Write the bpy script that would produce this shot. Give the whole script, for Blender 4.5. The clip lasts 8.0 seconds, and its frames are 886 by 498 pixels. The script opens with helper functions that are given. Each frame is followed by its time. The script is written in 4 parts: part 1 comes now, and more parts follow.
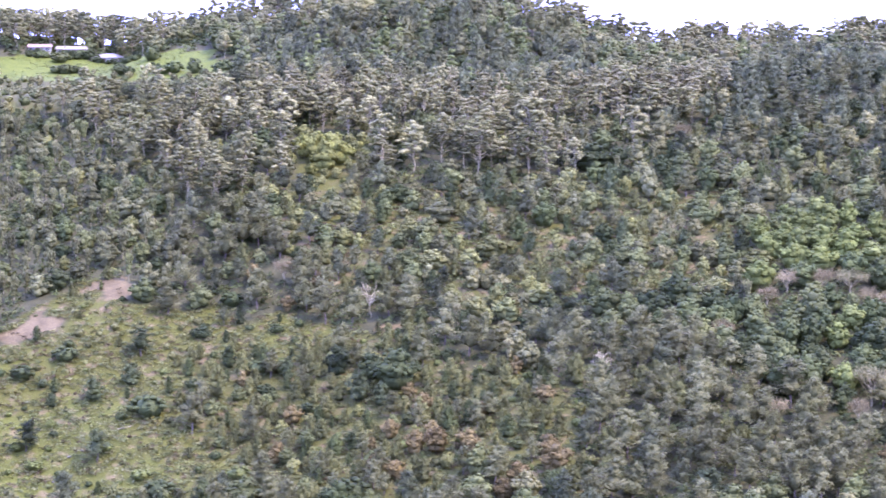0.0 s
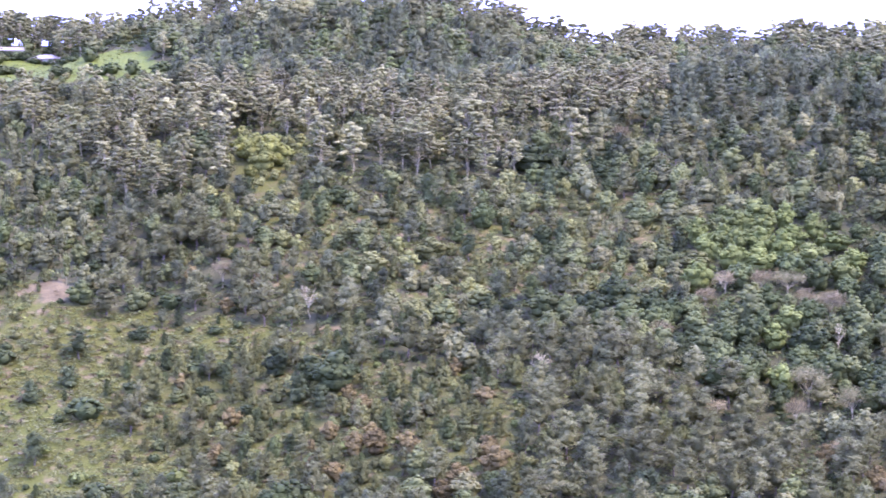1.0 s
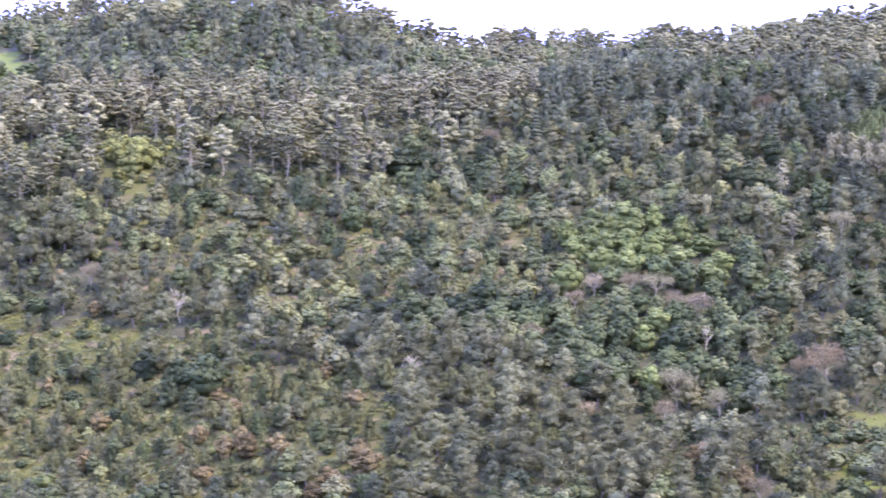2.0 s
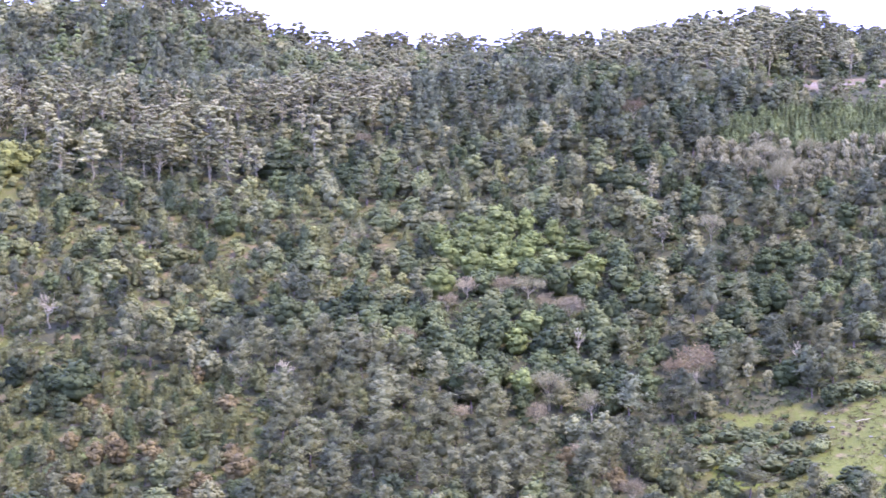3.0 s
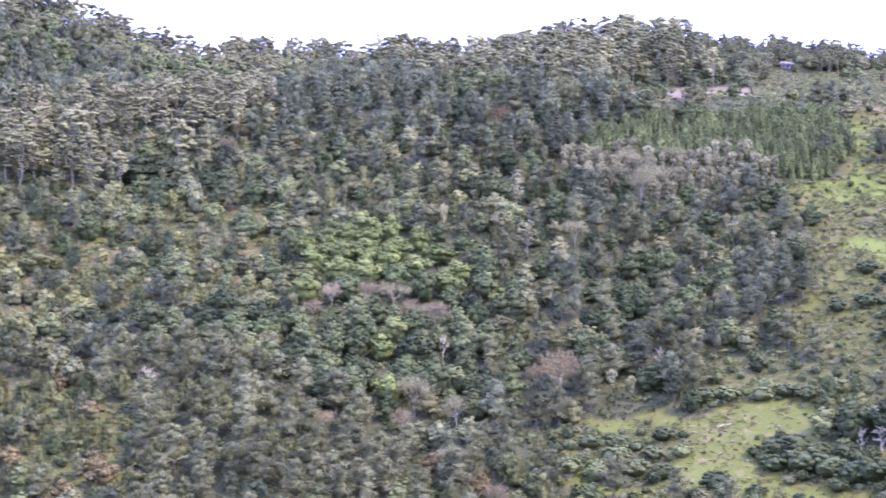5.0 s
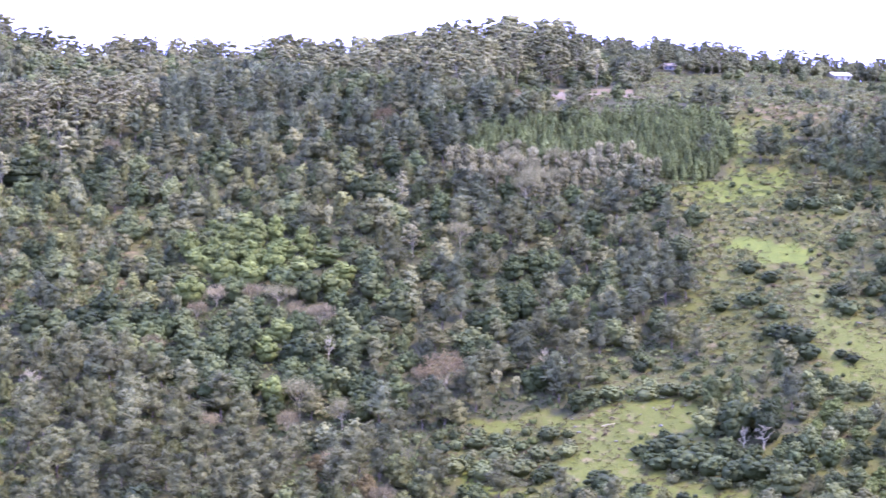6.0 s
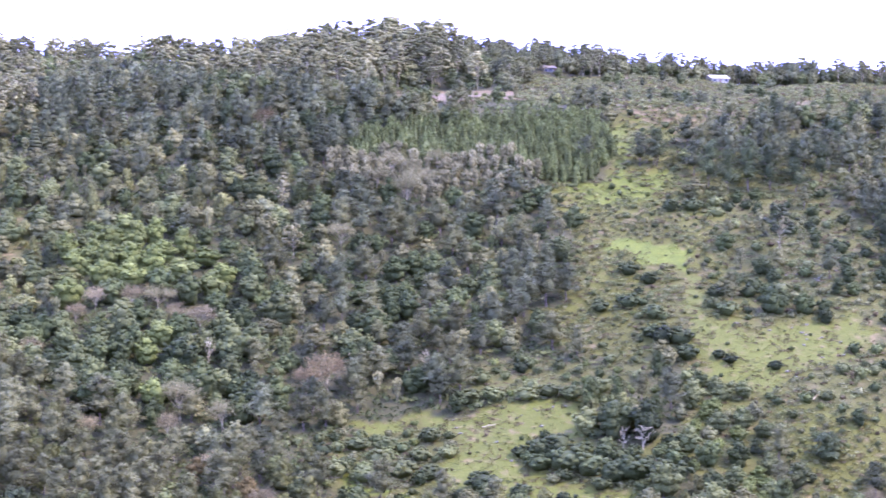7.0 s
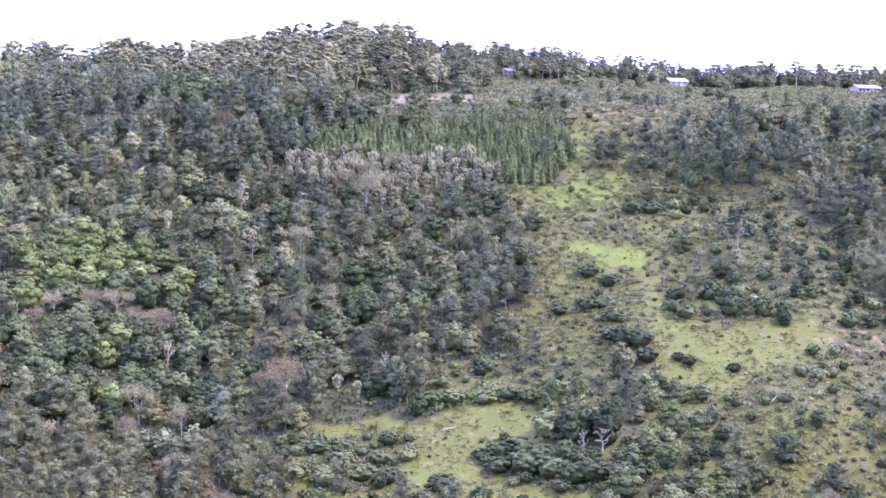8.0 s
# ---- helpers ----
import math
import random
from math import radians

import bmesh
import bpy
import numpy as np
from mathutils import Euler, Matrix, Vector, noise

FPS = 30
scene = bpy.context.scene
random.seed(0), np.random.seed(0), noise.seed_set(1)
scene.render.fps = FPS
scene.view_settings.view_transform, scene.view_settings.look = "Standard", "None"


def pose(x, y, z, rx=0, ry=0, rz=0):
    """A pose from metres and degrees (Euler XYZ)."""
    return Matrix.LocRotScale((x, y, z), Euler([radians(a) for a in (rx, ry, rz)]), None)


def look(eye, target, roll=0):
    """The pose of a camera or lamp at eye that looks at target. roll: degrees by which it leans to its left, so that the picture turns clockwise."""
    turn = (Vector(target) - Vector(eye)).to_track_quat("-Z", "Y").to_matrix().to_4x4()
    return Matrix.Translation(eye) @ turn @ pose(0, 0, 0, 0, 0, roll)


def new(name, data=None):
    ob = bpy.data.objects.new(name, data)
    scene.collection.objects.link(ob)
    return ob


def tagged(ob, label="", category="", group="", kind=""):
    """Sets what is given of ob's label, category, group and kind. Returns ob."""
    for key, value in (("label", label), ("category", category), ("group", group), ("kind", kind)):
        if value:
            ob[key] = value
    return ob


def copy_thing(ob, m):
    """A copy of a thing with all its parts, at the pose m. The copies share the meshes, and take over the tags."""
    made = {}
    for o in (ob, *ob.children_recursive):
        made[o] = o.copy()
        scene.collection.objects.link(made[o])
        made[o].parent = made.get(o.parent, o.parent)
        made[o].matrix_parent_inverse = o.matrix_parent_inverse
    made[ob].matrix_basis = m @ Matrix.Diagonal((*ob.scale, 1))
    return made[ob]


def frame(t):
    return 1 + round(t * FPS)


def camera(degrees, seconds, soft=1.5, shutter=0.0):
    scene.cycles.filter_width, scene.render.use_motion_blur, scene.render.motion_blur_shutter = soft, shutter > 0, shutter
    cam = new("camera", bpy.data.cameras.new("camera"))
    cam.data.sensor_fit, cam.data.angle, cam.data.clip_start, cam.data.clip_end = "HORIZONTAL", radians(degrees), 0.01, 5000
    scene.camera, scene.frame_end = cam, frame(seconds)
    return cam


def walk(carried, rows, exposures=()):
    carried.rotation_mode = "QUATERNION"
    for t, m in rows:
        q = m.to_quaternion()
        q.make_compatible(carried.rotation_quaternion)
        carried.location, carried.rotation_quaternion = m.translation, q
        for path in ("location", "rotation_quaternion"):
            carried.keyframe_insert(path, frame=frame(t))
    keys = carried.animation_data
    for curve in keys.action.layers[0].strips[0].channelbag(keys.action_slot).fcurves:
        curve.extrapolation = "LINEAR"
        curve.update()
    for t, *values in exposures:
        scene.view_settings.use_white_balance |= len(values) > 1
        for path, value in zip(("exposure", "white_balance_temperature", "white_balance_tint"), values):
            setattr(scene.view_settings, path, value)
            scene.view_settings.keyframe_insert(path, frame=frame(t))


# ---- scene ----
cam = camera(23.5, 8.0, soft=1.6, shutter=0.5)
EYE, TILT, TURN = 1.7, -1.5, 9.77
# seconds, degrees turned to the right, degrees raised, degrees leaned
ROWS = [
    (0.0, 0.000, 0.000, 0.000),
    (0.5, 0.962, 0.022, 0.031),
    (1.0, 1.638, 0.045, 0.004),
    (1.5, 3.377, 0.073, -0.017),
    (2.0, 5.120, 0.121, -0.010),
    (2.2, 5.812, 0.144, 0.060),
    (3.3, 9.036, 0.261, 0.086),
    (3.5, 9.103, 0.289, 0.085),
    (4.0, 9.500, 0.336, 0.055),
    (4.2, 9.835, 0.352, 0.045),
    (5.3, 13.134, 0.401, -0.080),
    (5.5, 13.728, 0.410, -0.008),
    (6.0, 15.255, 0.421, -0.037),
    (6.5, 16.842, 0.447, 0.007),
    (7.0, 18.455, 0.461, -0.048),
    (7.5, 19.557, 0.503, -0.038),
    (8.0, 19.546, 0.540, -0.003),
]
walk(cam, [(t, pose(0, 0, EYE, 90 + TILT + up, lean, TURN - right)) for t, right, up, lean in ROWS], exposures=[(0.0, 2.10, 5420, 56)])

# ---- daylight: bright thin cloud, high sun ----
SUN_UP, SUN_ROUND = 52.0, 112.0  # degrees above the horizon; compass bearing, north is +y
world = bpy.data.worlds.new("sky")
scene.world = world
world.use_nodes = True
wn, wl = world.node_tree.nodes, world.node_tree.links
sky = wn.new("ShaderNodeTexSky")
sky.sky_type, sky.sun_disc = "NISHITA", False
sky.sun_elevation, sky.sun_rotation = radians(SUN_UP), radians(SUN_ROUND)
sky.dust_density, sky.air_density, sky.ozone_density = 2.5, 1.0, 1.0
cloud = wn.new("ShaderNodeTexNoise")
cloud.inputs["Scale"].default_value, cloud.inputs["Detail"].default_value = 2.2, 6.0
ramp = wn.new("ShaderNodeMapRange")
ramp.inputs["From Min"].default_value, ramp.inputs["From Max"].default_value = 0.3, 0.65
ramp.inputs["To Min"].default_value, ramp.inputs["To Max"].default_value = 0.55, 0.95
mixer = wn.new("ShaderNodeMix")
mixer.data_type = "RGBA"
mixer.inputs["B"].default_value = (6.2, 7.8, 16.6, 1)
wl.new(cloud.outputs["Fac"], ramp.inputs["Value"])
wl.new(ramp.outputs["Result"], mixer.inputs["Factor"])
wl.new(sky.outputs["Color"], mixer.inputs["A"])
back = wn["Background"]
back.inputs["Strength"].default_value = 0.15
wl.new(mixer.outputs["Result"], back.inputs["Color"])
sun = new("sun", bpy.data.lights.new("sun", "SUN"))
sun.data.energy, sun.data.angle, sun.data.color = 2.3, radians(6.0), (1.0, 0.89, 0.64)
a, e = radians(SUN_ROUND), radians(SUN_UP)
sun.matrix_world = look(Vector((math.sin(a) * math.cos(e), math.cos(a) * math.cos(e), math.sin(e))) * 400, (0, 0, 0))


# ---- materials ----
def nodes_of(name, rough=0.7, spec=0.3):
    m = bpy.data.materials.new(name)
    m.use_nodes = True
    n, l = m.node_tree.nodes, m.node_tree.links
    b = n["Principled BSDF"]
    b.inputs["Roughness"].default_value, b.inputs["Specular IOR Level"].default_value = rough, spec
    return m, n, l, b


def mix_rgb(n, l, fac, a, b, blend="MIX"):
    x = n.new("ShaderNodeMix")
    x.data_type, x.blend_type = "RGBA", blend
    for key, v in (("Factor", fac), ("A", a), ("B", b)):
        if isinstance(v, bpy.types.NodeSocket):
            l.new(v, x.inputs[key])
        elif key == "Factor":
            x.inputs[0].default_value = v
        else:
            x.inputs[key].default_value = (*v, 1)
    return x.outputs["Result"]


def noise_of(n, l, scale, detail=4.0, where="Object"):
    c = n.new("ShaderNodeTexCoord")
    g = n.new("ShaderNodeNewGeometry")
    x = n.new("ShaderNodeTexNoise")
    x.inputs["Scale"].default_value, x.inputs["Detail"].default_value = scale, detail
    l.new(g.outputs["Position"] if where == "World" else c.outputs[where], x.inputs["Vector"])
    return x.outputs["Fac"]


def spread(n, l, value, lo, hi, to_lo=0.0, to_hi=1.0):
    r = n.new("ShaderNodeMapRange")
    for key, v in (("From Min", lo), ("From Max", hi), ("To Min", to_lo), ("To Max", to_hi)):
        r.inputs[key].default_value = v
    l.new(value, r.inputs["Value"])
    return r.outputs["Result"]


def leaf(name, dull, mid, fresh, rough=0.7, spec=0.12, thin=0.32):
    """Foliage: each tree has its own tone between dull and fresh, each leaf a little of its own."""
    m, n, l, b = nodes_of(name, rough, spec)
    info, geo, tint = n.new("ShaderNodeObjectInfo"), n.new("ShaderNodeNewGeometry"), n.new("ShaderNodeAttribute")
    tint.attribute_name = "tint"
    add = n.new("ShaderNodeMath")
    l.new(info.outputs["Random"], add.inputs[0])
    l.new(tint.outputs["Fac"], add.inputs[1])
    fr = n.new("ShaderNodeMath")
    fr.operation = "FRACT"
    l.new(add.outputs[0], fr.inputs[0])
    ramp = n.new("ShaderNodeValToRGB")
    ramp.color_ramp.elements[0].color, ramp.color_ramp.elements[1].color = (*dull, 1), (*fresh, 1)
    ramp.color_ramp.elements.new(0.5).color = (*mid, 1)
    l.new(fr.outputs[0], ramp.inputs["Fac"])
    isle = spread(n, l, geo.outputs["Random Per Island"], 0, 1, 0.84, 1.16)
    again = n.new("ShaderNodeMath")
    again.operation = "MULTIPLY"
    again.inputs[1].default_value = 13.7
    l.new(fr.outputs[0], again.inputs[0])
    own = n.new("ShaderNodeMath")
    own.operation = "FRACT"
    l.new(again.outputs[0], own.inputs[0])
    value = spread(n, l, own.outputs[0], 0, 1, 0.74, 1.24)
    patch = spread(n, l, noise_of(n, l, 0.35, 3.0, "World"), 0.3, 0.7, 0.82, 1.18)
    fine = noise_of(n, l, 2.2, 3.0, "World")
    leafy = noise_of(n, l, 1.3, 4.0, "World")
    grain = spread(n, l, fine, 0.32, 0.68, 0.72, 1.28)
    bp = n.new("ShaderNodeBump")
    bp.inputs["Strength"].default_value, bp.inputs["Distance"].default_value = 1.0, 0.6
    l.new(leafy, bp.inputs["Height"])
    l.new(bp.outputs[0], b.inputs["Normal"])
    both = n.new("ShaderNodeMath")
    both.operation = "MULTIPLY"
    l.new(grain, both.inputs[0])
    l.new(patch, both.inputs[1])
    sized = n.new("ShaderNodeMath")
    sized.operation = "MULTIPLY"
    l.new(both.outputs[0], sized.inputs[0])
    l.new(value, sized.inputs[1])
    mul = n.new("ShaderNodeMath")
    mul.operation = "MULTIPLY"
    l.new(isle, mul.inputs[0])
    l.new(sized.outputs[0], mul.inputs[1])
    vec = n.new("ShaderNodeCombineColor")
    for k in range(3):
        l.new(mul.outputs[0], vec.inputs[k])
    col = mix_rgb(n, l, 1.0, ramp.outputs["Color"], vec.outputs[0], "MULTIPLY")
    l.new(col, b.inputs["Base Color"])
    tr, mx = n.new("ShaderNodeBsdfTranslucent"), n.new("ShaderNodeMixShader")
    l.new(col, tr.inputs["Color"])
    mx.inputs["Fac"].default_value = thin
    l.new(b.outputs[0], mx.inputs[1])
    l.new(tr.outputs[0], mx.inputs[2])
    l.new(mx.outputs[0], n["Material Output"].inputs["Surface"])
    return m


def plain(name, dark, light, scale=0.8, rough=0.8, spec=0.25, bump=0.3, lo=0.35, hi=0.65, metal=0.0):
    """A surface with tones between dark and light at two scales and a fine relief."""
    m, n, l, b = nodes_of(name, rough, spec)
    b.inputs["Metallic"].default_value = metal
    c = mix_rgb(n, l, spread(n, l, noise_of(n, l, scale, 6.0), lo, hi), dark, light)
    fine = spread(n, l, noise_of(n, l, scale * 9, 3.0), 0.3, 0.7, 0.8, 1.2)
    vec = n.new("ShaderNodeCombineColor")
    for k in range(3):
        l.new(fine, vec.inputs[k])
    l.new(mix_rgb(n, l, 1.0, c, vec.outputs[0], "MULTIPLY"), b.inputs["Base Color"])
    bp = n.new("ShaderNodeBump")
    bp.inputs["Strength"].default_value = bump
    l.new(noise_of(n, l, scale * 6, 5.0), bp.inputs["Height"])
    l.new(bp.outputs[0], b.inputs["Normal"])
    return m


LEAF = {
    "bright": leaf("bright_leaf", (0.094, 0.119, 0.023), (0.124, 0.151, 0.030), (0.156, 0.184, 0.041)),
    "dark": leaf("dark_leaf", (0.041, 0.056, 0.015), (0.062, 0.081, 0.020), (0.088, 0.110, 0.028)),
    "mid": leaf("green_leaf", (0.070, 0.086, 0.023), (0.106, 0.125, 0.033), (0.146, 0.164, 0.045)),
    "olive": leaf("olive_leaf", (0.092, 0.098, 0.032), (0.134, 0.142, 0.046), (0.178, 0.186, 0.062)),
    "yellow": leaf("yellow_green_leaf", (0.132, 0.142, 0.034), (0.174, 0.184, 0.045), (0.218, 0.226, 0.062)),
    # own grey-green, made paler to stand in for haze over distant trees
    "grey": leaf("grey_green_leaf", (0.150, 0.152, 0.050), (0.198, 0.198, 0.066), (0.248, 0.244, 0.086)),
    "pine": leaf("pine_needle", (0.100, 0.107, 0.034), (0.133, 0.140, 0.046), (0.166, 0.173, 0.060)),
    "deep": leaf("deep_needle", (0.058, 0.070, 0.026), (0.088, 0.102, 0.038), (0.124, 0.140, 0.054)),
    "cypress": leaf("conifer_needle", (0.084, 0.106, 0.026), (0.112, 0.138, 0.034), (0.142, 0.170, 0.044)),
    "pale": leaf("pale_grey_leaf", (0.140, 0.138, 0.050), (0.186, 0.180, 0.066), (0.232, 0.224, 0.086)),
    "pink": leaf("bare_pinkish_twig", (0.146, 0.122, 0.044), (0.180, 0.152, 0.057), (0.218, 0.188, 0.075), thin=0.05),
    "fir": leaf("dark_conifer_needle", (0.040, 0.054, 0.017), (0.056, 0.074, 0.023), (0.076, 0.096, 0.031)),
    "gold": leaf("golden_leaf", (0.142, 0.152, 0.028), (0.172, 0.184, 0.035), (0.204, 0.216, 0.045)),
    "dusky": leaf("dusky_leaf", (0.042, 0.056, 0.015), (0.058, 0.076, 0.020), (0.076, 0.096, 0.027)),
    "rust": leaf("rusty_leaf", (0.126, 0.098, 0.036), (0.154, 0.121, 0.045), (0.184, 0.150, 0.058)),
    "brown": leaf("brown_heath_leaf", (0.072, 0.056, 0.022), (0.098, 0.078, 0.031), (0.124, 0.102, 0.042)),
    "young": leaf("young_conifer_needle", (0.084, 0.092, 0.024), (0.120, 0.128, 0.033), (0.160, 0.166, 0.044)),
    "rustic": leaf("brownish_olive_leaf", (0.120, 0.096, 0.026), (0.148, 0.118, 0.033), (0.176, 0.144, 0.042)),
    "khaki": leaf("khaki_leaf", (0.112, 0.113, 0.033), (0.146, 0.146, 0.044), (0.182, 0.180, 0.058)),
    "grass": leaf("grass_blade", (0.112, 0.110, 0.024), (0.142, 0.142, 0.031), (0.172, 0.174, 0.041)),
}
BARK = plain("pale_bark", (0.15, 0.138, 0.062), (0.30, 0.278, 0.136), 1.2)
DARKBARK = plain("brown_bark", (0.07, 0.058, 0.040), (0.15, 0.126, 0.090), 1.5)
DEADWOOD = plain("bleached_wood", (0.20, 0.184, 0.084), (0.31, 0.286, 0.138), 1.0)
STONE = plain("grey_stone", (0.10, 0.096, 0.056), (0.17, 0.162, 0.100), 1.5, bump=0.6)
PLASTER = plain("white_plaster", (0.24, 0.235, 0.14), (0.33, 0.325, 0.20), 0.5, bump=0.1)
ROOFTIN = plain("pale_roof_sheet", (0.19, 0.168, 0.10), (0.27, 0.24, 0.15), 0.4, 0.5, 0.4, bump=0.1)
ROOFTILE = plain("brown_roof_sheet", (0.20, 0.13, 0.085), (0.28, 0.20, 0.13), 0.6, bump=0.3)
DARKGLASS = plain("dark_window_glass", (0.02, 0.025, 0.03), (0.04, 0.045, 0.05), 0.5, 0.08, 0.5, bump=0.0)
WOODTRIM = plain("brown_door_wood", (0.12, 0.08, 0.05), (0.20, 0.14, 0.09), 1.0)


def ground_material():
    m, n, l, b = nodes_of("hill_ground", 0.9, 0.15)
    def at(name):
        a = n.new("ShaderNodeAttribute")
        a.attribute_name = name
        return a.outputs["Fac"]
    big, mid, fine = (noise_of(n, l, s, 6.0, "World") for s in (0.045, 0.30, 1.8))
    earth = mix_rgb(n, l, spread(n, l, mid, 0.35, 0.65), (0.080, 0.063, 0.021), (0.126, 0.100, 0.035))
    litter = mix_rgb(n, l, spread(n, l, mid, 0.35, 0.65), (0.036, 0.039, 0.012), (0.060, 0.059, 0.018))
    turf = mix_rgb(n, l, spread(n, l, big, 0.35, 0.65), (0.058, 0.060, 0.007), (0.072, 0.078, 0.009))
    turf = mix_rgb(n, l, spread(n, l, mid, 0.52, 0.68), turf, (0.086, 0.074, 0.022))
    lush = mix_rgb(n, l, spread(n, l, mid, 0.35, 0.65), (0.066, 0.086, 0.008), (0.090, 0.110, 0.010))
    col = mix_rgb(n, l, spread(n, l, at("turf"), 0.25, 0.75), litter, turf)
    col = mix_rgb(n, l, spread(n, l, at("lush"), 0.3, 0.7), col, lush)
    worn = n.new("ShaderNodeMath")
    l.new(at("soil"), worn.inputs[0])
    l.new(spread(n, l, mid, 0.3, 0.7, -0.35, 0.35), worn.inputs[1])
    col = mix_rgb(n, l, spread(n, l, worn.outputs[0], 0.35, 0.65), col, earth)
    v = spread(n, l, fine, 0.3, 0.7, 0.78, 1.22)
    vec = n.new("ShaderNodeCombineColor")
    for k in range(3):
        l.new(v, vec.inputs[k])
    l.new(mix_rgb(n, l, 1.0, col, vec.outputs[0], "MULTIPLY"), b.inputs["Base Color"])
    bp = n.new("ShaderNodeBump")
    bp.inputs["Strength"].default_value, bp.inputs["Distance"].default_value = 0.8, 0.4
    l.new(fine, bp.inputs["Height"])
    l.new(bp.outputs[0], b.inputs["Normal"])
    return m


GROUND = ground_material()


# ---- the lie of the land ----
def wave(x, y, s, k):
    """Smooth uneven number between about -1 and 1, with features s metres long."""
    u, v = np.asarray(x) / s, np.asarray(y) / s
    return (np.sin(1.9 * u + 1.3 * v + 1.7 * k) + np.sin(-1.1 * u + 2.3 * v + 2.9 * k + 0.8 * np.sin(1.3 * u + k))
            + np.sin(2.7 * u - 0.7 * v + 0.6 * k + 0.9 * np.sin(1.7 * v - k))) / 2.2


RIDGE_AT = (-620, -401, -356, -336, -318, -300, -283, -250, -200, -150, -118, -100, -70, -10, 30, 48, 80, 120, 145, 165, 190, 240, 300, 370, 650)
RIDGE_UP = (74, 74, 74, 69, 68, 66, 73, 78, 85, 85, 76, 68, 61, 62, 60, 61, 67, 71, 71, 68, 67, 62, 60, 59, 57)
LOW, SLOPE, CREST = 520.0, 0.467, 770.0


def land(x, y):
    """Height of the ground at (x, y), in metres; the eye stands over (0, 0)."""
    x, y = np.asarray(x, float), np.asarray(y, float)
    face = -77.5 + SLOPE * (y - LOW)
    face = face + 5.0 * wave(x, y, 95, 1) + 1.2 * wave(x, y, 23, 2)
    near = -0.36 * np.maximum(y - 6, 0) - 0.02 * np.abs(x)
    low = np.maximum(face, near)
    top = -77.5 + SLOPE * (CREST - LOW) + 5.0 * wave(x, CREST, 95, 1)
    ridge = np.interp(x, RIDGE_AT, RIDGE_UP)
    s = np.clip((y - CREST - 25) / 165, 0, 1)
    back = top + 0.10 * np.clip(y - CREST, 0, 30) + (ridge - top - 3) * s * s * (3 - 2 * s) + 1.5 * wave(x, y, 31, 3)
    back = back - 0.35 * np.maximum(y - 1000, 0)
    b = np.clip((y - CREST + 12) / 24, 0, 1)
    z = low * (1 - b) + back * b
    return np.maximum(z, -150 + 4 * wave(x, y, 160, 4)) * 1.0


# ---- what grows where ----
REGIONS = []


def region(cover, *corners):
    REGIONS.append((cover, np.array(corners, float)))


def inside(x, y, poly):
    hit = np.zeros(np.shape(x), bool)
    for (x0, y0), (x1, y1) in zip(poly, np.roll(poly, -1, 0)):
        if y0 != y1:
            hit ^= ((y0 > y) != (y1 > y)) & (x < (x1 - x0) * (y - y0) / (y1 - y0) + x0)
    return hit


region('low_ridge_wood', (158, 850), (200, 905), (430, 930), (430, 1010), (150, 1010), (140, 880))
region('hillwood', (-243, 769), (13, 763), (16, 931), (-94, 956), (-121, 948), (-235, 936), (-296, 939))
region('hill_conifers', (-204, 755), (-75, 769), (-91, 929), (-129, 918), (-174, 894), (-223, 888), (-241, 863))
region('hill_conifers', (-32, 816), (23, 766), (27, 884), (-35, 882))
region('edge_scrub', (-305, 764), (-204, 755), (-238, 853), (-290, 863), (-347, 868))
region('eucalyptus_wood', (-305, 764), (-215, 757), (-149, 762), (-75, 769), (-64, 696), (-132, 677), (-195, 666), (-253, 723), (-302, 754))
region('crest_eucalyptus', (-215, 757), (-150, 768), (-75, 776), (-30, 775), (-30, 745), (-75, 742), (-150, 735), (-232, 730))
region('olive_thicket', (-302, 754), (-259, 741), (-207, 673), (-186, 634), (-199, 617), (-225, 617), (-240, 600))
region('grey_pines', (-191, 639), (-141, 647), (-116, 630), (-113, 595), (-142, 605), (-182, 620))
region('open_scrub', (-239, 596), (-221, 621), (-196, 619), (-158, 617), (-128, 603), (-112, 575), (-90, 552), (-80, 520), (-212, 529))
region('bare_soil', (-220, 615), (-200, 621), (-196, 617), (-213, 608))
region('bare_soil', (-239, 597), (-222, 604), (-215, 602), (-225, 596), (-237, 591))
region('bare_soil', (-129, 607), (-119, 608), (-117, 602), (-126, 603))
region('young_wood', (-177, 592), (-140, 597), (-102, 572), (-79, 543), (-87, 521), (-117, 523), (-154, 553), (-172, 565))
region('moss', (-227, 566), (-208, 574), (-183, 559), (-161, 544), (-157, 529), (-212, 529))
region('yellow_wood', (-186, 667), (-147, 691), (-93, 698), (-56, 701), (-18, 685), (-27, 624), (-63, 624), (-98, 612), (-161, 636), (-184, 660))
region('bright_wood', (-26, 644), (-7, 664), (12, 664), (35, 652), (37, 638), (11, 627), (-14, 628))
region('dense_wood', (-65, 611), (-33, 621), (0, 628), (42, 640), (49, 620), (31, 582), (0, 569), (-25, 576), (-48, 598))
region('grey_pines', (-74, 593), (-48, 601), (-16, 576), (15, 567), (56, 558), (46, 530), (-50, 520), (-66, 553))
region('young_wood', (-138, 600), (-103, 596), (-73, 585), (-56, 556), (-52, 526), (-119, 529))
region('dark_mixed', (60, 688), (137, 698), (148, 671), (136, 631), (112, 614), (97, 582), (52, 578), (42, 601), (71, 650))
region('pale_wood', (66, 711), (127, 718), (139, 710), (133, 691), (92, 689), (66, 693))
region('plantation', (78, 727), (108, 750), (174, 759), (172, 728), (156, 709), (138, 713), (107, 719), (82, 714))
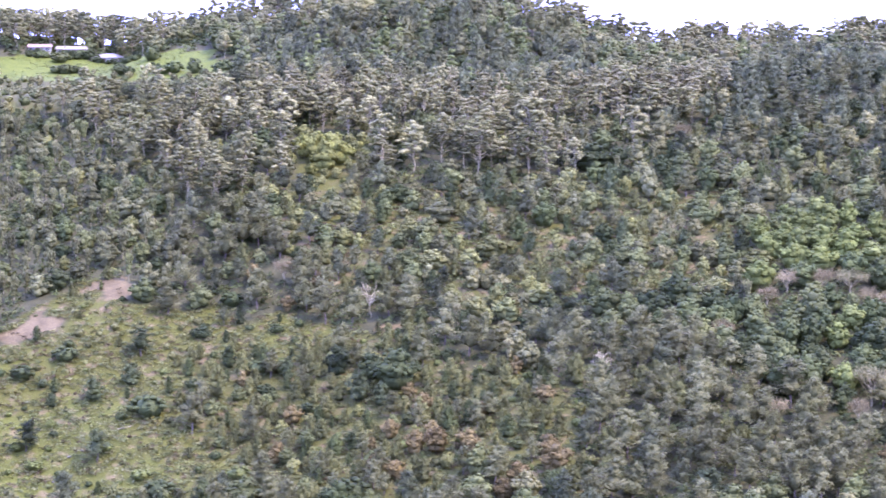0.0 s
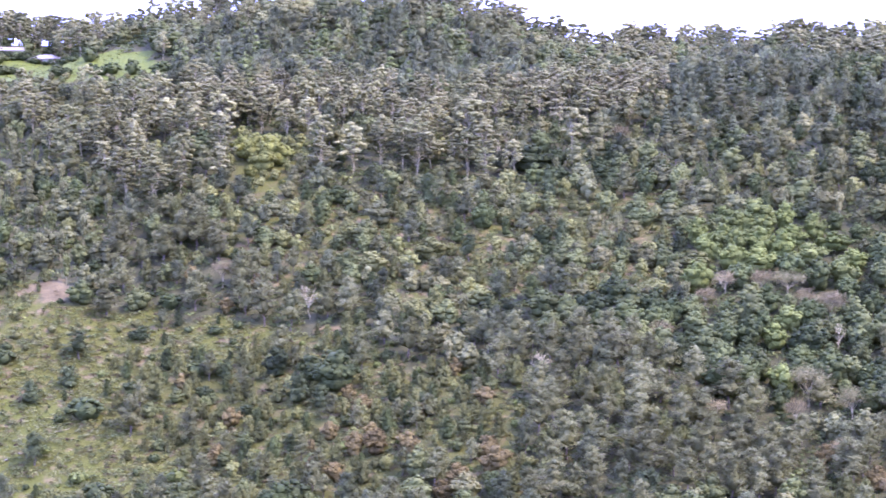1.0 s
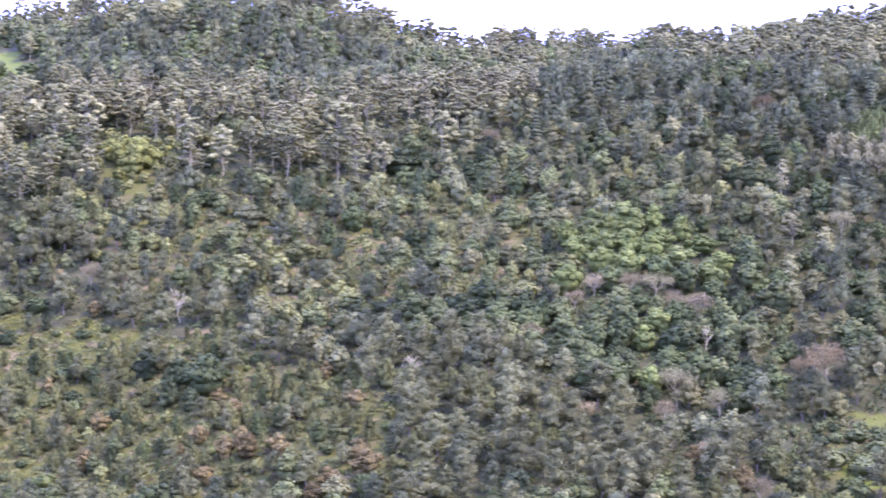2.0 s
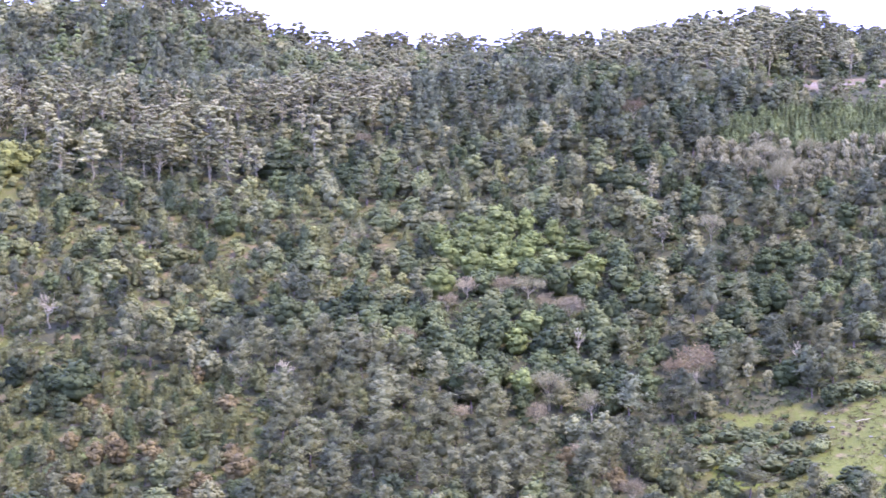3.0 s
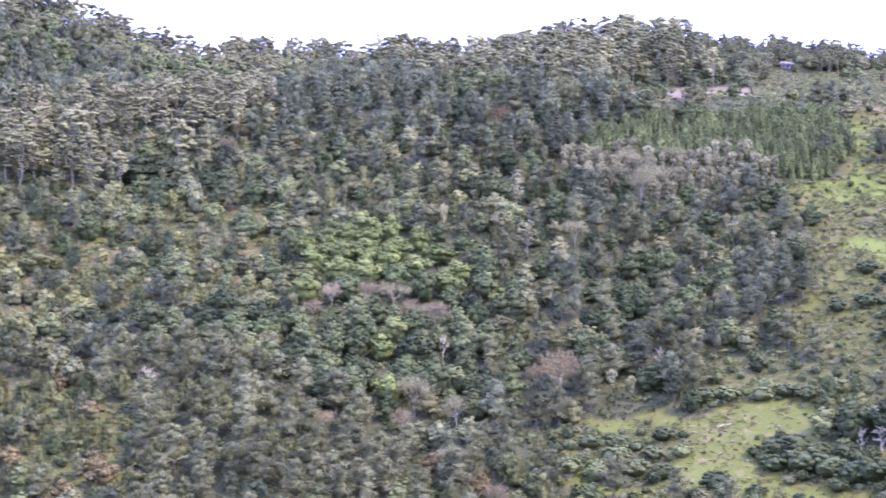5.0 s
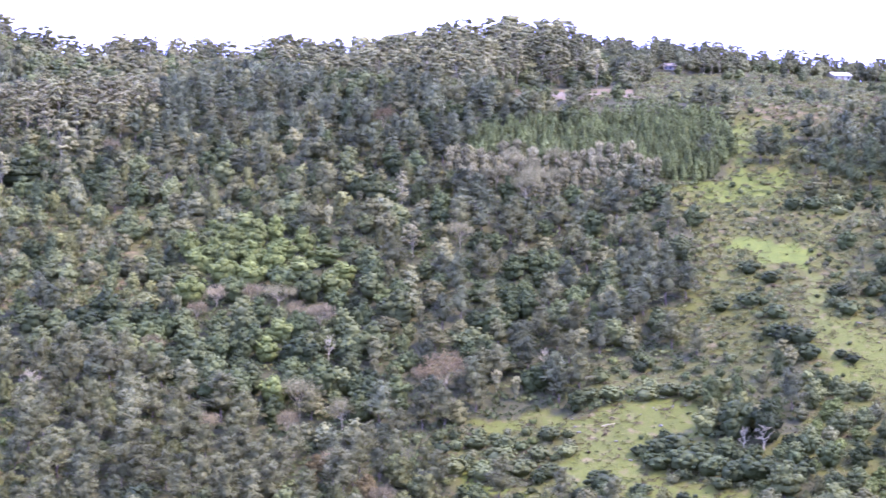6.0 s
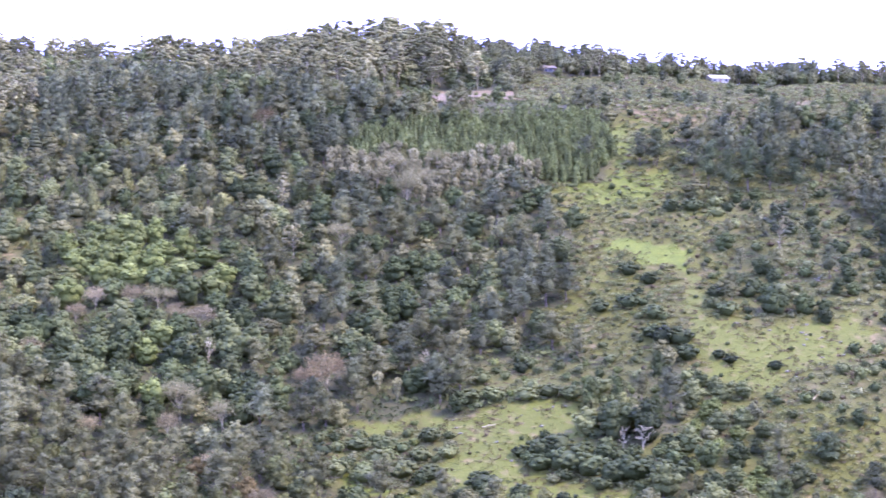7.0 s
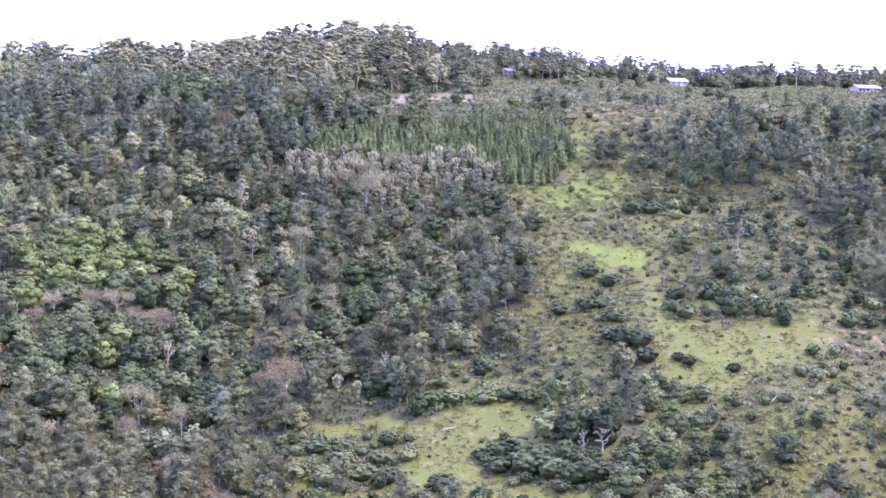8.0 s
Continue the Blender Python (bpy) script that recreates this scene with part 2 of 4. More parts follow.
region('dark_pines', (-32, 816), (81, 760), (103, 754), (78, 720), (31, 719), (-29, 729))
region('heath', (99, 830), (158, 842), (177, 906), (266, 941), (333, 933), (374, 926), (333, 825), (266, 770), (218, 759), (200, 745), (185, 761), (182, 774), (147, 770), (98, 766))
region('bare_bank', (100, 834), (127, 852), (160, 843), (153, 802), (127, 767), (116, 773), (95, 776))
region('slope_pines', (197, 734), (215, 747), (262, 759), (307, 762), (286, 709), (256, 718), (243, 703), (201, 699), (189, 697))
region('slope_pines', (253, 702), (292, 722), (250, 620), (239, 634), (243, 671))
region('thicket', (187, 681), (201, 698), (243, 702), (244, 678), (238, 636), (249, 616), (245, 607), (207, 600), (173, 613), (187, 642))
region('rough_grass', (142, 716), (170, 723), (182, 768), (197, 750), (187, 697), (195, 677), (187, 642), (174, 614), (208, 601), (247, 611), (213, 527), (172, 527), (178, 565), (159, 586), (154, 591), (129, 609), (121, 637), (135, 636), (144, 659), (141, 673))
region('brush', (102, 606), (132, 604), (152, 592), (151, 570), (130, 574), (100, 583))
region('grass', (166, 607), (220, 606), (205, 579), (182, 573), (166, 576), (161, 586))
region('grass', (171, 652), (180, 651), (173, 607), (164, 610))
region('lush_grass', (154, 661), (163, 671), (180, 665), (176, 651), (162, 653))
region('fresh_scrub', (144, 713), (167, 722), (188, 718), (182, 699), (155, 704))
region('fresh_scrub', (175, 745), (185, 759), (180, 731), (171, 723))
region('green_bank', (150, 583), (168, 582), (177, 562), (168, 526), (144, 524), (147, 558))
region('brush', (192, 582), (223, 595), (243, 601), (228, 564), (205, 551), (185, 560))
region('brown_brush', (216, 604), (248, 614), (237, 586), (220, 587))
region('low_scrub', (140, 659), (150, 686), (163, 695), (198, 688), (184, 664), (158, 673))
region('grass', (56, 584), (97, 582), (131, 575), (130, 554), (147, 548), (144, 535), (122, 527), (83, 534), (83, 557))
region('brush', (45, 565), (78, 576), (89, 562), (79, 538), (49, 542))
region('dense_brush', (103, 558), (115, 564), (129, 556), (147, 541), (145, 528), (125, 537), (107, 548))
region('lush_grass', (60, 550), (71, 553), (75, 541), (58, 544))
region('yellow_brush', (-174, 713), (-168, 725), (-155, 720), (-148, 702), (-148, 680), (-166, 680))
region('meadow', (-345, 864), (-358, 897), (-307, 914), (-249, 879), (-237, 842), (-285, 849))

NAMES = ["mixed_wood", "ridge_wood"] + sorted({c for c, _ in REGIONS})


def cover(x, y):
    """Index into NAMES of what grows at each (x, y); the borders are uneven."""
    x, y = np.asarray(x, float), np.asarray(y, float)
    xx, yy = x + 2.5 * wave(x, y, 7, 5) + 3.5 * wave(x, y, 21, 7), y + 3.5 * wave(x, y, 8, 6) + 5 * wave(x, y, 24, 8)
    k = np.where(yy > CREST + 40, 1, 0)
    k = np.where(yy < 488, NAMES.index("rough_grass"), k)
    for name, poly in REGIONS:
        k = np.where(inside(xx, yy, poly), NAMES.index(name), k)
    return k


# ---- mesh tools ----
def put_mesh(name, V, F, mats, which=None, tint=None):
    """A mesh of triangles from arrays."""
    me = bpy.data.meshes.new(name)
    me.vertices.add(len(V))
    me.vertices.foreach_set("co", np.ascontiguousarray(V, np.float32).ravel())
    me.loops.add(len(F) * 3)
    me.loops.foreach_set("vertex_index", np.ascontiguousarray(F, np.int32).ravel())
    me.polygons.add(len(F))
    me.polygons.foreach_set("loop_start", np.arange(0, len(F) * 3, 3, dtype=np.int32))
    for m in mats:
        me.materials.append(m)
    if which is not None:
        me.polygons.foreach_set("material_index", np.ascontiguousarray(which, np.int32))
    if tint is not None:
        me.attributes.new("tint", "FLOAT", "POINT").data.foreach_set("value", np.ascontiguousarray(tint, np.float32))
    me.update(calc_edges=True)
    return me


def joined(pieces):
    V, F, n = [], [], 0
    for v, f in pieces:
        V.append(v)
        F.append(f + n)
        n += len(v)
    return np.concatenate(V), np.concatenate(F)


def unit(v):
    return v / np.maximum(np.linalg.norm(v, axis=-1, keepdims=True), 1e-9)


def tube(points, radii, sides=5):
    """A tapered limb along points, closed at its end."""
    P, n = np.asarray(points, float), len(points)
    t = unit(np.gradient(P, axis=0))
    a = unit(np.cross(t, np.where(np.abs(t[:, 2:3]) > 0.9, [[1.0, 0, 0]], [[0, 0, 1.0]])))
    b = np.cross(t, a)
    w = np.arange(sides) * 2 * np.pi / sides
    V = (P[:, None] + np.asarray(radii)[:, None, None] * (np.cos(w)[None, :, None] * a[:, None] + np.sin(w)[None, :, None] * b[:, None])).reshape(-1, 3)
    F = []
    for i in range(n - 1):
        for j in range(sides):
            p, q = i * sides + j, i * sides + (j + 1) % sides
            F += [(p, q, q + sides), (p, q + sides, p + sides)]
    F += [((n - 1) * sides, (n - 1) * sides + j, (n - 1) * sides + j + 1) for j in range(1, sides - 1)]
    return V, np.array(F)


def limb(r, start, end, r0, r1, bend=0.08, parts=4, sides=4):
    s, e = np.asarray(start, float), np.asarray(end, float)
    k = np.linspace(0, 1, parts + 1)[:, None]
    sway = r.normal(0, bend * np.linalg.norm(e - s), (parts + 1, 3)) * np.sin(np.pi * k)
    return tube(s + (e - s) * k + sway, r0 + (r1 - r0) * k[:, 0], sides)


def blades(r, C, N, size, slim=0.6, along=None):
    """One small pointed leaf spray at each place in C, facing about N, its tip in the direction along."""
    n = len(C)
    N = unit(N)
    t = unit(np.cross(N, r.normal(size=(n, 3))) if along is None else along - N * (along * N).sum(1, keepdims=True) + r.normal(0, 0.05, (n, 3)))
    s = np.cross(N, t)
    L = (size * r.uniform(0.65, 1.35, n))[:, None]
    q = s * L * slim * 0.62
    V = np.stack([C - t * L * 0.45 + q, C - t * L * 0.45 - q * r.uniform(0.3, 1.0, (n, 1)), C + t * L * 0.65], 1).reshape(-1, 3)
    return V, np.arange(3 * n).reshape(-1, 3)


GOLD = (1 + 5 ** 0.5) / 2
ICO_V = unit(np.array([(-1, GOLD, 0), (1, GOLD, 0), (-1, -GOLD, 0), (1, -GOLD, 0), (0, -1, GOLD), (0, 1, GOLD), (0, -1, -GOLD), (0, 1, -GOLD), (GOLD, 0, -1), (GOLD, 0, 1), (-GOLD, 0, -1), (-GOLD, 0, 1)], float))
ICO_F = np.array([(0, 11, 5), (0, 5, 1), (0, 1, 7), (0, 7, 10), (0, 10, 11), (1, 5, 9), (5, 11, 4), (11, 10, 2), (10, 7, 6), (7, 1, 8),
                  (3, 9, 4), (3, 4, 2), (3, 2, 6), (3, 6, 8), (3, 8, 9), (4, 9, 5), (2, 4, 11), (6, 2, 10), (8, 6, 7), (9, 8, 1)])


def lump(r, c, size):
    return np.asarray(c) + ICO_V * size * r.uniform(0.75, 1.1, (12, 1)), ICO_F


def clump(r, c, size, n, leafsize, slim=0.6, core=0.9, low=-0.35, up=0.35):
    """A tuft of leaves round c: a soft uneven heart with small leaves standing out of it, dense at its upper side."""
    c, size = np.asarray(c, float), np.asarray(size, float)
    d = unit(r.normal(size=(n * 3 + 6, 3)))
    d = d[d[:, 2] > low][:n]
    C = c + d * size * r.uniform(0.80, 1.14, (len(d), 1))
    N = unit(d / size ** 0.5) + [0, 0, up] + r.normal(0, 0.28, d.shape)
    out = [blades(r, C, N, leafsize, slim)]
    if core:
        out.append((c + ICO_V * size * core * r.uniform(0.82, 1.14, (12, 1)), ICO_F))
    return joined(out)


# ---- kinds of tree, each 10 m high before it is scaled; they give (trunk, crown) ----
def broadleaf(r, fine=1.0, wide=1.0):
    """Uneven domed crown: a handful of lobes at different heights, each covered with small leafy tufts."""
    R = r.uniform(4.4, 5.4) * wide
    skew = r.uniform(0.82, 1.2, 2)
    wood = [limb(r, (0, 0, -0.6), (r.normal(0, 0.2), r.normal(0, 0.2), 5.2), 0.24, 0.13, 0.04, 4, 6)]
    crown, lobes = [], 7 if fine > 0.45 else 6
    per = 13 * fine ** 0.8
    for i in range(lobes):
        w = i * 2 * math.pi / (lobes - 1) + r.normal(0, 0.3)
        rho = R * r.uniform(0.38, 0.56) if i else 0.3
        q = R * r.uniform(0.36, 0.50)
        size = np.array([q * skew[0], q * skew[1], q * r.uniform(0.72, 0.95)])
        c = np.array([rho * math.cos(w) * skew[0], rho * math.sin(w) * skew[1], r.uniform(3.6, 6.0) - 0.2 * rho if i else 6.8])
        crown.append((c + ICO_V * size * 0.86 * r.uniform(0.88, 1.08, (12, 1)), ICO_F))
        if fine > 0.3:
            crown.append((c * [0.6, 0.6, 1] - [0, 0, 1.9] + ICO_V * size * [0.95, 0.95, 1.15] * r.uniform(0.85, 1.08, (12, 1)), ICO_F))
        n = max(4, int(per * r.uniform(0.85, 1.15)))
        for j in range(n):
            z = 1 - 1.25 * (j + 0.5) / n
            v = j * 2.399 + r.uniform(0, 1.0) + w
            d = np.array([math.sqrt(max(0, 1 - z * z)) * math.cos(v), math.sqrt(max(0, 1 - z * z)) * math.sin(v), z])
            s = q * r.uniform(0.17, 0.34) / fine ** 0.3
            crown.append(clump(r, c + d * size * r.uniform(0.80, 1.0), (s, s * r.uniform(0.8, 1.1), s * r.uniform(0.7, 0.95)), int(10 * fine ** 0.5), 0.36 / fine ** 0.4, 0.6, 0.86))
        d = unit(r.normal(size=(int(26 * fine), 3)) + [0, 0, 0.35])
        crown.append(blades(r, c + d * size * r.uniform(0.95, 1.3, (len(d), 1)), d + [0, 0, 0.3] + r.normal(0, 0.35, d.shape), 0.42 / fine ** 0.4, 0.6))
        wood.append(limb(r, (0, 0, r.uniform(2.2, 4.0)), c, 0.11, 0.05, 0.08, 2, 3))
    return joined(wood), joined(crown)


def spray(r, a, b, wide, n, size, slim, droop=0.06):
    """Feathery branch from a to b: thin needle tufts fanned out level on both sides."""
    a, b = np.asarray(a, float), np.asarray(b, float)
    axis = unit((b - a)[None])[0]
    side = unit(np.cross(axis, (0, 0, 1))[None])[0]
    k = r.uniform(0.25, 1.08, n) ** 0.8
    off = r.uniform(-1, 1, n) * wide * (1.15 - 0.75 * np.abs(k - 0.55))
    C = a + (b - a) * k[:, None] + side * off[:, None] + np.stack([0 * k, 0 * k, r.normal(0, 0.30, n) - droop * off ** 2], 1)
    go = axis * 0.8 + side * np.sign(off)[:, None] * r.uniform(0.3, 1.0, (n, 1)) + [0, 0, 0.25]
    N = np.array([0, 0, 0.7]) + axis * 0.5 + r.normal(0, 0.45, (n, 3))
    return blades(r, C, N, size, slim, go)


def pine(r, fine=1.0):
    """Loose pine: level feathery pads of needles in broken tiers, a bare lower trunk."""
    lean = r.normal(0, 0.4, 2)
    wood = [limb(r, (0, 0, -0.6), (*lean, 9.6), 0.19, 0.05, 0.02, 6, 6)]
    start = r.uniform(1.8, 3.6)
    crown, n = [], int(27 * fine ** 0.5)
    for i in range(n):
        h = start + (9.4 - start) * ((i + r.uniform(0, 0.9)) / n)
        reach = (1.06 - (h / 10.6) ** 2.0) * 4.1 * r.uniform(0.55, 1.15)
        w = i * 2.399 + r.normal(0, 0.5)
        base = np.array([lean[0] * h / 10, lean[1] * h / 10, h - 0.3])
        tip = base + [reach * math.cos(w), reach * math.sin(w), 0.3 + 0.14 * reach]
        if i % 2:
            wood.append(limb(r, base, tip, 0.06, 0.025, 0.05, 2, 3))
        crown.append(spray(r, base, tip, 0.32 * reach + 0.3, int(48 * fine ** 0.5), 0.80 / fine ** 0.4, 0.24))
    for z, q, tall in ((4.4, 1.7, 2.1), (7.0, 1.15, 1.8)):
        crown.append(lump(r, (lean[0] * z / 10, lean[1] * z / 10, z), np.array((q, q, tall))))
    crown.append(clump(r, (*lean, 9.2), (0.6, 0.6, 0.75), int(18 * fine ** 0.5), 0.55, 0.34, 0.8))
    return joined(wood), joined(crown)


def young_pine(r, fine=1.0):
    """Bushy young conifer, broad at the foot, with upturned feathery shoots down to the ground."""
    wood = [limb(r, (0, 0, -0.6), (0, 0, 9.4), 0.18, 0.03, 0.01, 3, 5)]
    crown = []
    broad = r.uniform(2.9, 3.7)
    n = int(34 * fine ** 0.5)
    for i in range(n):
        f = (i + r.uniform(0, 0.8)) / n
        h = 0.5 + 8.0 * f
        reach = broad * (1 - f) ** 0.65 * r.uniform(0.75, 1.12) + 0.35
        w = i * 2.399 + r.normal(0, 0.3)
        base = np.array([0, 0, h])
        tip = base + [reach * math.cos(w), reach * math.sin(w), 0.45 * reach + 0.3]
        C = base + (tip - base) * r.uniform(0.35, 1.1, (int(26 * fine ** 0.5), 1)) + r.normal(0, 0.30, (int(26 * fine ** 0.5), 3))
        out = np.tile([math.cos(w), math.sin(w), 1.3], (len(C), 1)) + r.normal(0, 0.3, C.shape)
        N = np.tile([math.cos(w), math.sin(w), 0.5], (len(C), 1)) + r.normal(0, 0.5, C.shape)
        crown.append(blades(r, C, N, 0.95 / fine ** 0.4, 0.34, out))
    for f in (0.08, 0.3, 0.55):
        q = broad * (1 - f) ** 0.65 * 0.72
        crown.append(lump(r, (0, 0, 0.5 + 8.0 * f + 0.6), np.array((q, q, 1.9 * (1 - 0.4 * f)))))
    return joined(wood), joined(crown)


def eucalyptus(r, fine=1.0):
    """Tall bare pale stem, a few steep limbs, an open ragged crown in uneven layers."""
    fork = r.uniform(3.6, 5.4)
    foot = r.normal(0, 0.25, 2)
    top = foot + r.normal(0, 0.35, 2)
    wood = [limb(r, (0, 0, -0.6), (*foot, fork), 0.15, 0.11, 0.015, 4, 6), limb(r, (*foot, fork), (*top, 9.1), 0.11, 0.04, 0.03, 3, 5)]
    crown, n = [], 13
    for i in range(n):
        w = i * 2.399 + r.normal(0, 0.5)
        z = 4.1 + 5.5 * (i + r.uniform(0.1, 1.0)) / n
        d = r.uniform(0.45, 1.05) * (3.0 - 0.30 * max(0, z - 5.5) ** 1.35)
        tip = np.array([foot[0] + d * math.cos(w), foot[1] + d * math.sin(w), z])
        wood.append(limb(r, (*foot, min(fork, z - 1.0) - r.uniform(0, 0.6)), tip, 0.075, 0.03, 0.06, 2, 4))
        for k in range(4 if fine > 0.45 else 3):
            c = tip + r.normal(0, 0.55, 3) * [1, 1, 0.55]
            s = r.uniform(0.46, 0.95) * (1 if fine > 0.45 else 1.15)
            crown.append(clump(r, c, (s, s * r.uniform(0.7, 1.0), s * r.uniform(0.42, 0.68)), int(12 * fine ** 0.5), 0.38 / fine ** 0.4, 0.5, 0.84, -0.5, 0.35))
    for i in range(4):
        h = r.uniform(2.6, 5.0)
        w = r.uniform(0, 6.28)
        c = np.array([0.9 * math.cos(w), 0.9 * math.sin(w), h + 0.4])
        wood.append(limb(r, (foot[0] * h / fork, foot[1] * h / fork, h), c, 0.04, 0.02, 0.05, 2, 3))
        crown.append(clump(r, c, (0.55, 0.55, 0.28), 10, 0.4, 0.5, 0.8))
    return joined(wood), joined(crown)


def conifer(r, fine=1.0):
    """Narrow conical conifer, clothed to the ground."""
    wood = [limb(r, (0, 0, -0.6), (0, 0, 9.7), 0.16, 0.03, 0.008, 3, 5)]
    crown, rings = [], int(11 * fine ** 0.5)
    for i in range(rings):
        f = i / (rings - 1)
        h, R = 1.0 + 8.6 * f, 2.9 * (1 - f) ** 0.85 + 0.18
        n = max(6, int(46 * fine ** 0.5 * (1 - 0.75 * f)))
        w = r.uniform(0, 2 * np.pi, n)
        q = R * r.uniform(0.6, 1.12, n)
        C = np.stack([q * np.cos(w), q * np.sin(w), h - 0.32 * q + r.normal(0, 0.22, n)], 1)
        N = np.stack([np.cos(w), np.sin(w), np.full(n, 0.8)], 1) + r.normal(0, 0.35, (n, 3))
        crown.append(blades(r, C, N, 0.62 / fine ** 0.4, 0.42))
        crown.append(lump(r, (0, 0, h - 0.2), np.array((R * 0.8, R * 0.8, 0.75))))
    return joined(wood), joined(crown)


def upright(r, fine=1.0):
    """Slim tree of many steep sprays, pale at the tips."""
    wood = [limb(r, (0, 0, -0.6), (0, 0, 4.0), 0.17, 0.10, 0.03, 3, 5)]
    crown = []
    for i in range(12):
        w, d = i * 2.399, 1.75 * math.sqrt((i + 0.5) / 12)
        tip = np.array([d * math.cos(w), d * math.sin(w), 9.2 - 0.55 * d * d * r.uniform(0.5, 1.2)])
        wood.append(limb(r, (0, 0, r.uniform(1.5, 3.8)), tip, 0.08, 0.02, 0.03, 3, 3))
        for k in (0.15, 0.4, 0.65, 0.88):
            c = np.array([0, 0, 2.6]) + (tip - [0, 0, 2.6]) * k + r.normal(0, 0.12, 3)
            q = 0.62 - 0.3 * k
            crown.append(clump(r, c, (q, q, 1.1), int(12 * fine ** 0.5), 0.55, 0.36, 0.86, -0.7, 0.6))
    return joined(wood), joined(crown)


def bush(r, fine=1.0):
    """Low rounded shrub: a leafy mound of uneven tufts, clothed to the ground."""
    wood = [limb(r, (0, 0, -0.5), (r.normal(0, 1.5), r.normal(0, 1.5), 5.0), 0.35, 0.15, 0.05, 2, 4) for _ in range(2)]
    skew = r.uniform(0.8, 1.25, 2)
    crown, n = [lump(r, (0, 0, 3.2), np.array((4.9 * skew[0], 4.9 * skew[1], 4.6)))], 20 if fine > 0.6 else 14
    for i in range(n):
        z = 0.98 - 1.05 * (i + 0.5) / n
        w, q = i * 2.399 + r.normal(0, 0.4), math.sqrt(1 - z * z)
        s = r.uniform(0.85, 1.9)
        c = np.array([5.0 * q * math.cos(w) * skew[0], 5.0 * q * math.sin(w) * skew[1], 3.0 + 4.9 * z * r.uniform(0.85, 1.12)])
        crown.append(clump(r, c, (s, s * r.uniform(0.8, 1.1), s * 0.8), int(10 * fine ** 0.5), 0.75, 0.55, 0.88, -0.5))
    return joined(wood), joined(crown)


def twiggy(r, fine=1.0):
    """Tree without leaves: a haze of fine twigs on spreading limbs."""
    wood = [limb(r, (0, 0, -0.6), (0, 0, 4.2), 0.2, 0.13, 0.04, 3, 5)]
    crown = []
    for i in range(12):
        w, z = i * 2.399, r.uniform(0.1, 1.0)
        q = math.sqrt(1 - z * z * 0.8)
        tip = np.array([3.4 * q * math.cos(w), 3.4 * q * math.sin(w), 5.6 + 3.3 * z])
        wood.append(limb(r, (0, 0, r.uniform(2.5, 4.2)), tip, 0.09, 0.03, 0.05, 3, 3))
        C = tip + r.normal(0, 0.95, (84, 3)) * [1, 1, 0.8]
        crown.append(blades(r, C, r.normal(size=C.shape) + [0, 0, 0.3], 0.9, 0.16))
    return joined(wood), joined(crown)


def snag(r, fine=1.0):
    """Dead tree: bleached trunk and broken limbs, no leaves."""
    top = np.array([r.normal(0, 0.9), r.normal(0, 0.9), 8.6])
    wood = [limb(r, (0, 0, -0.6), top, 0.36, 0.14, 0.06, 6, 6)]
    for i in range(13):
        k = r.uniform(0.2, 0.95)
        w = i * 2.399
        s = top * k
        L = r.uniform(2.0, 4.6) * (1.25 - 0.6 * k)
        tip = s + np.array([L * math.cos(w), L * math.sin(w), L * r.uniform(0.3, 1.0)])
        wood.append(limb(r, s, tip, 0.19, 0.08, 0.12, 3, 4))
        for j in range(3):
            m = s + (tip - s) * r.uniform(0.45, 0.95)
            wood.append(limb(r, m, m + r.normal(0, 0.8, 3) + [0, 0, 0.5], 0.11, 0.05, 0.05, 2, 3))
    return joined(wood), None


MAKERS = {"broadleaf_tree": broadleaf, "pine_tree": pine, "eucalyptus_tree": eucalyptus, "conifer": conifer,
          "slender_tree": upright, "young_pine": young_pine, "shrub": bush, "bare_tree": twiggy, "dead_tree": snag}
TONE = {"bright": "fresh bright green", "dark": "dark green", "dusky": "very dark green", "mid": "mid-green", "olive": "olive green", "yellow": "yellowish green", "grey": "greyish green",
        "pine": "grey-green", "khaki": "khaki green", "young": "warm olive green", "rustic": "brownish olive", "deep": "deep green", "fir": "dark green", "gold": "golden yellow-green", "cypress": "dark green", "pale": "pale silvery grey", "pink": "pinkish grey", "rust": "rusty brown", "brown": "brownish", "none": "bleached grey"}
FORM = {"broadleaf_tree": "%s broadleaf tree with a dense domed crown", "pine_tree": "%s pine with loose level branches", "eucalyptus_tree": "tall eucalyptus with pale bare trunk and %s crown",
        "conifer": "%s conical conifer clothed to the ground", "slender_tree": "slender upright tree with %s foliage", "shrub": "low rounded %s shrub on the grassy slope",
        "young_pine": "bushy young %s conifer with feathery upturned shoots", "bare_tree": "leafless tree with %s fine twigs", "dead_tree": "%s dead tree with broken bare limbs"}
STOCK = {}


def stock(kind, tone, v, fine=1.0):
    """Trunk and crown arrays of the v-th variant of a kind of tree."""
    key = (kind, tone, v, fine)
    if key not in STOCK:
        r = np.random.default_rng(sum(map(ord, kind + tone)) * 31 + v)
        STOCK[key] = MAKERS[kind](r, fine)
    return STOCK[key]


MODELS = {}


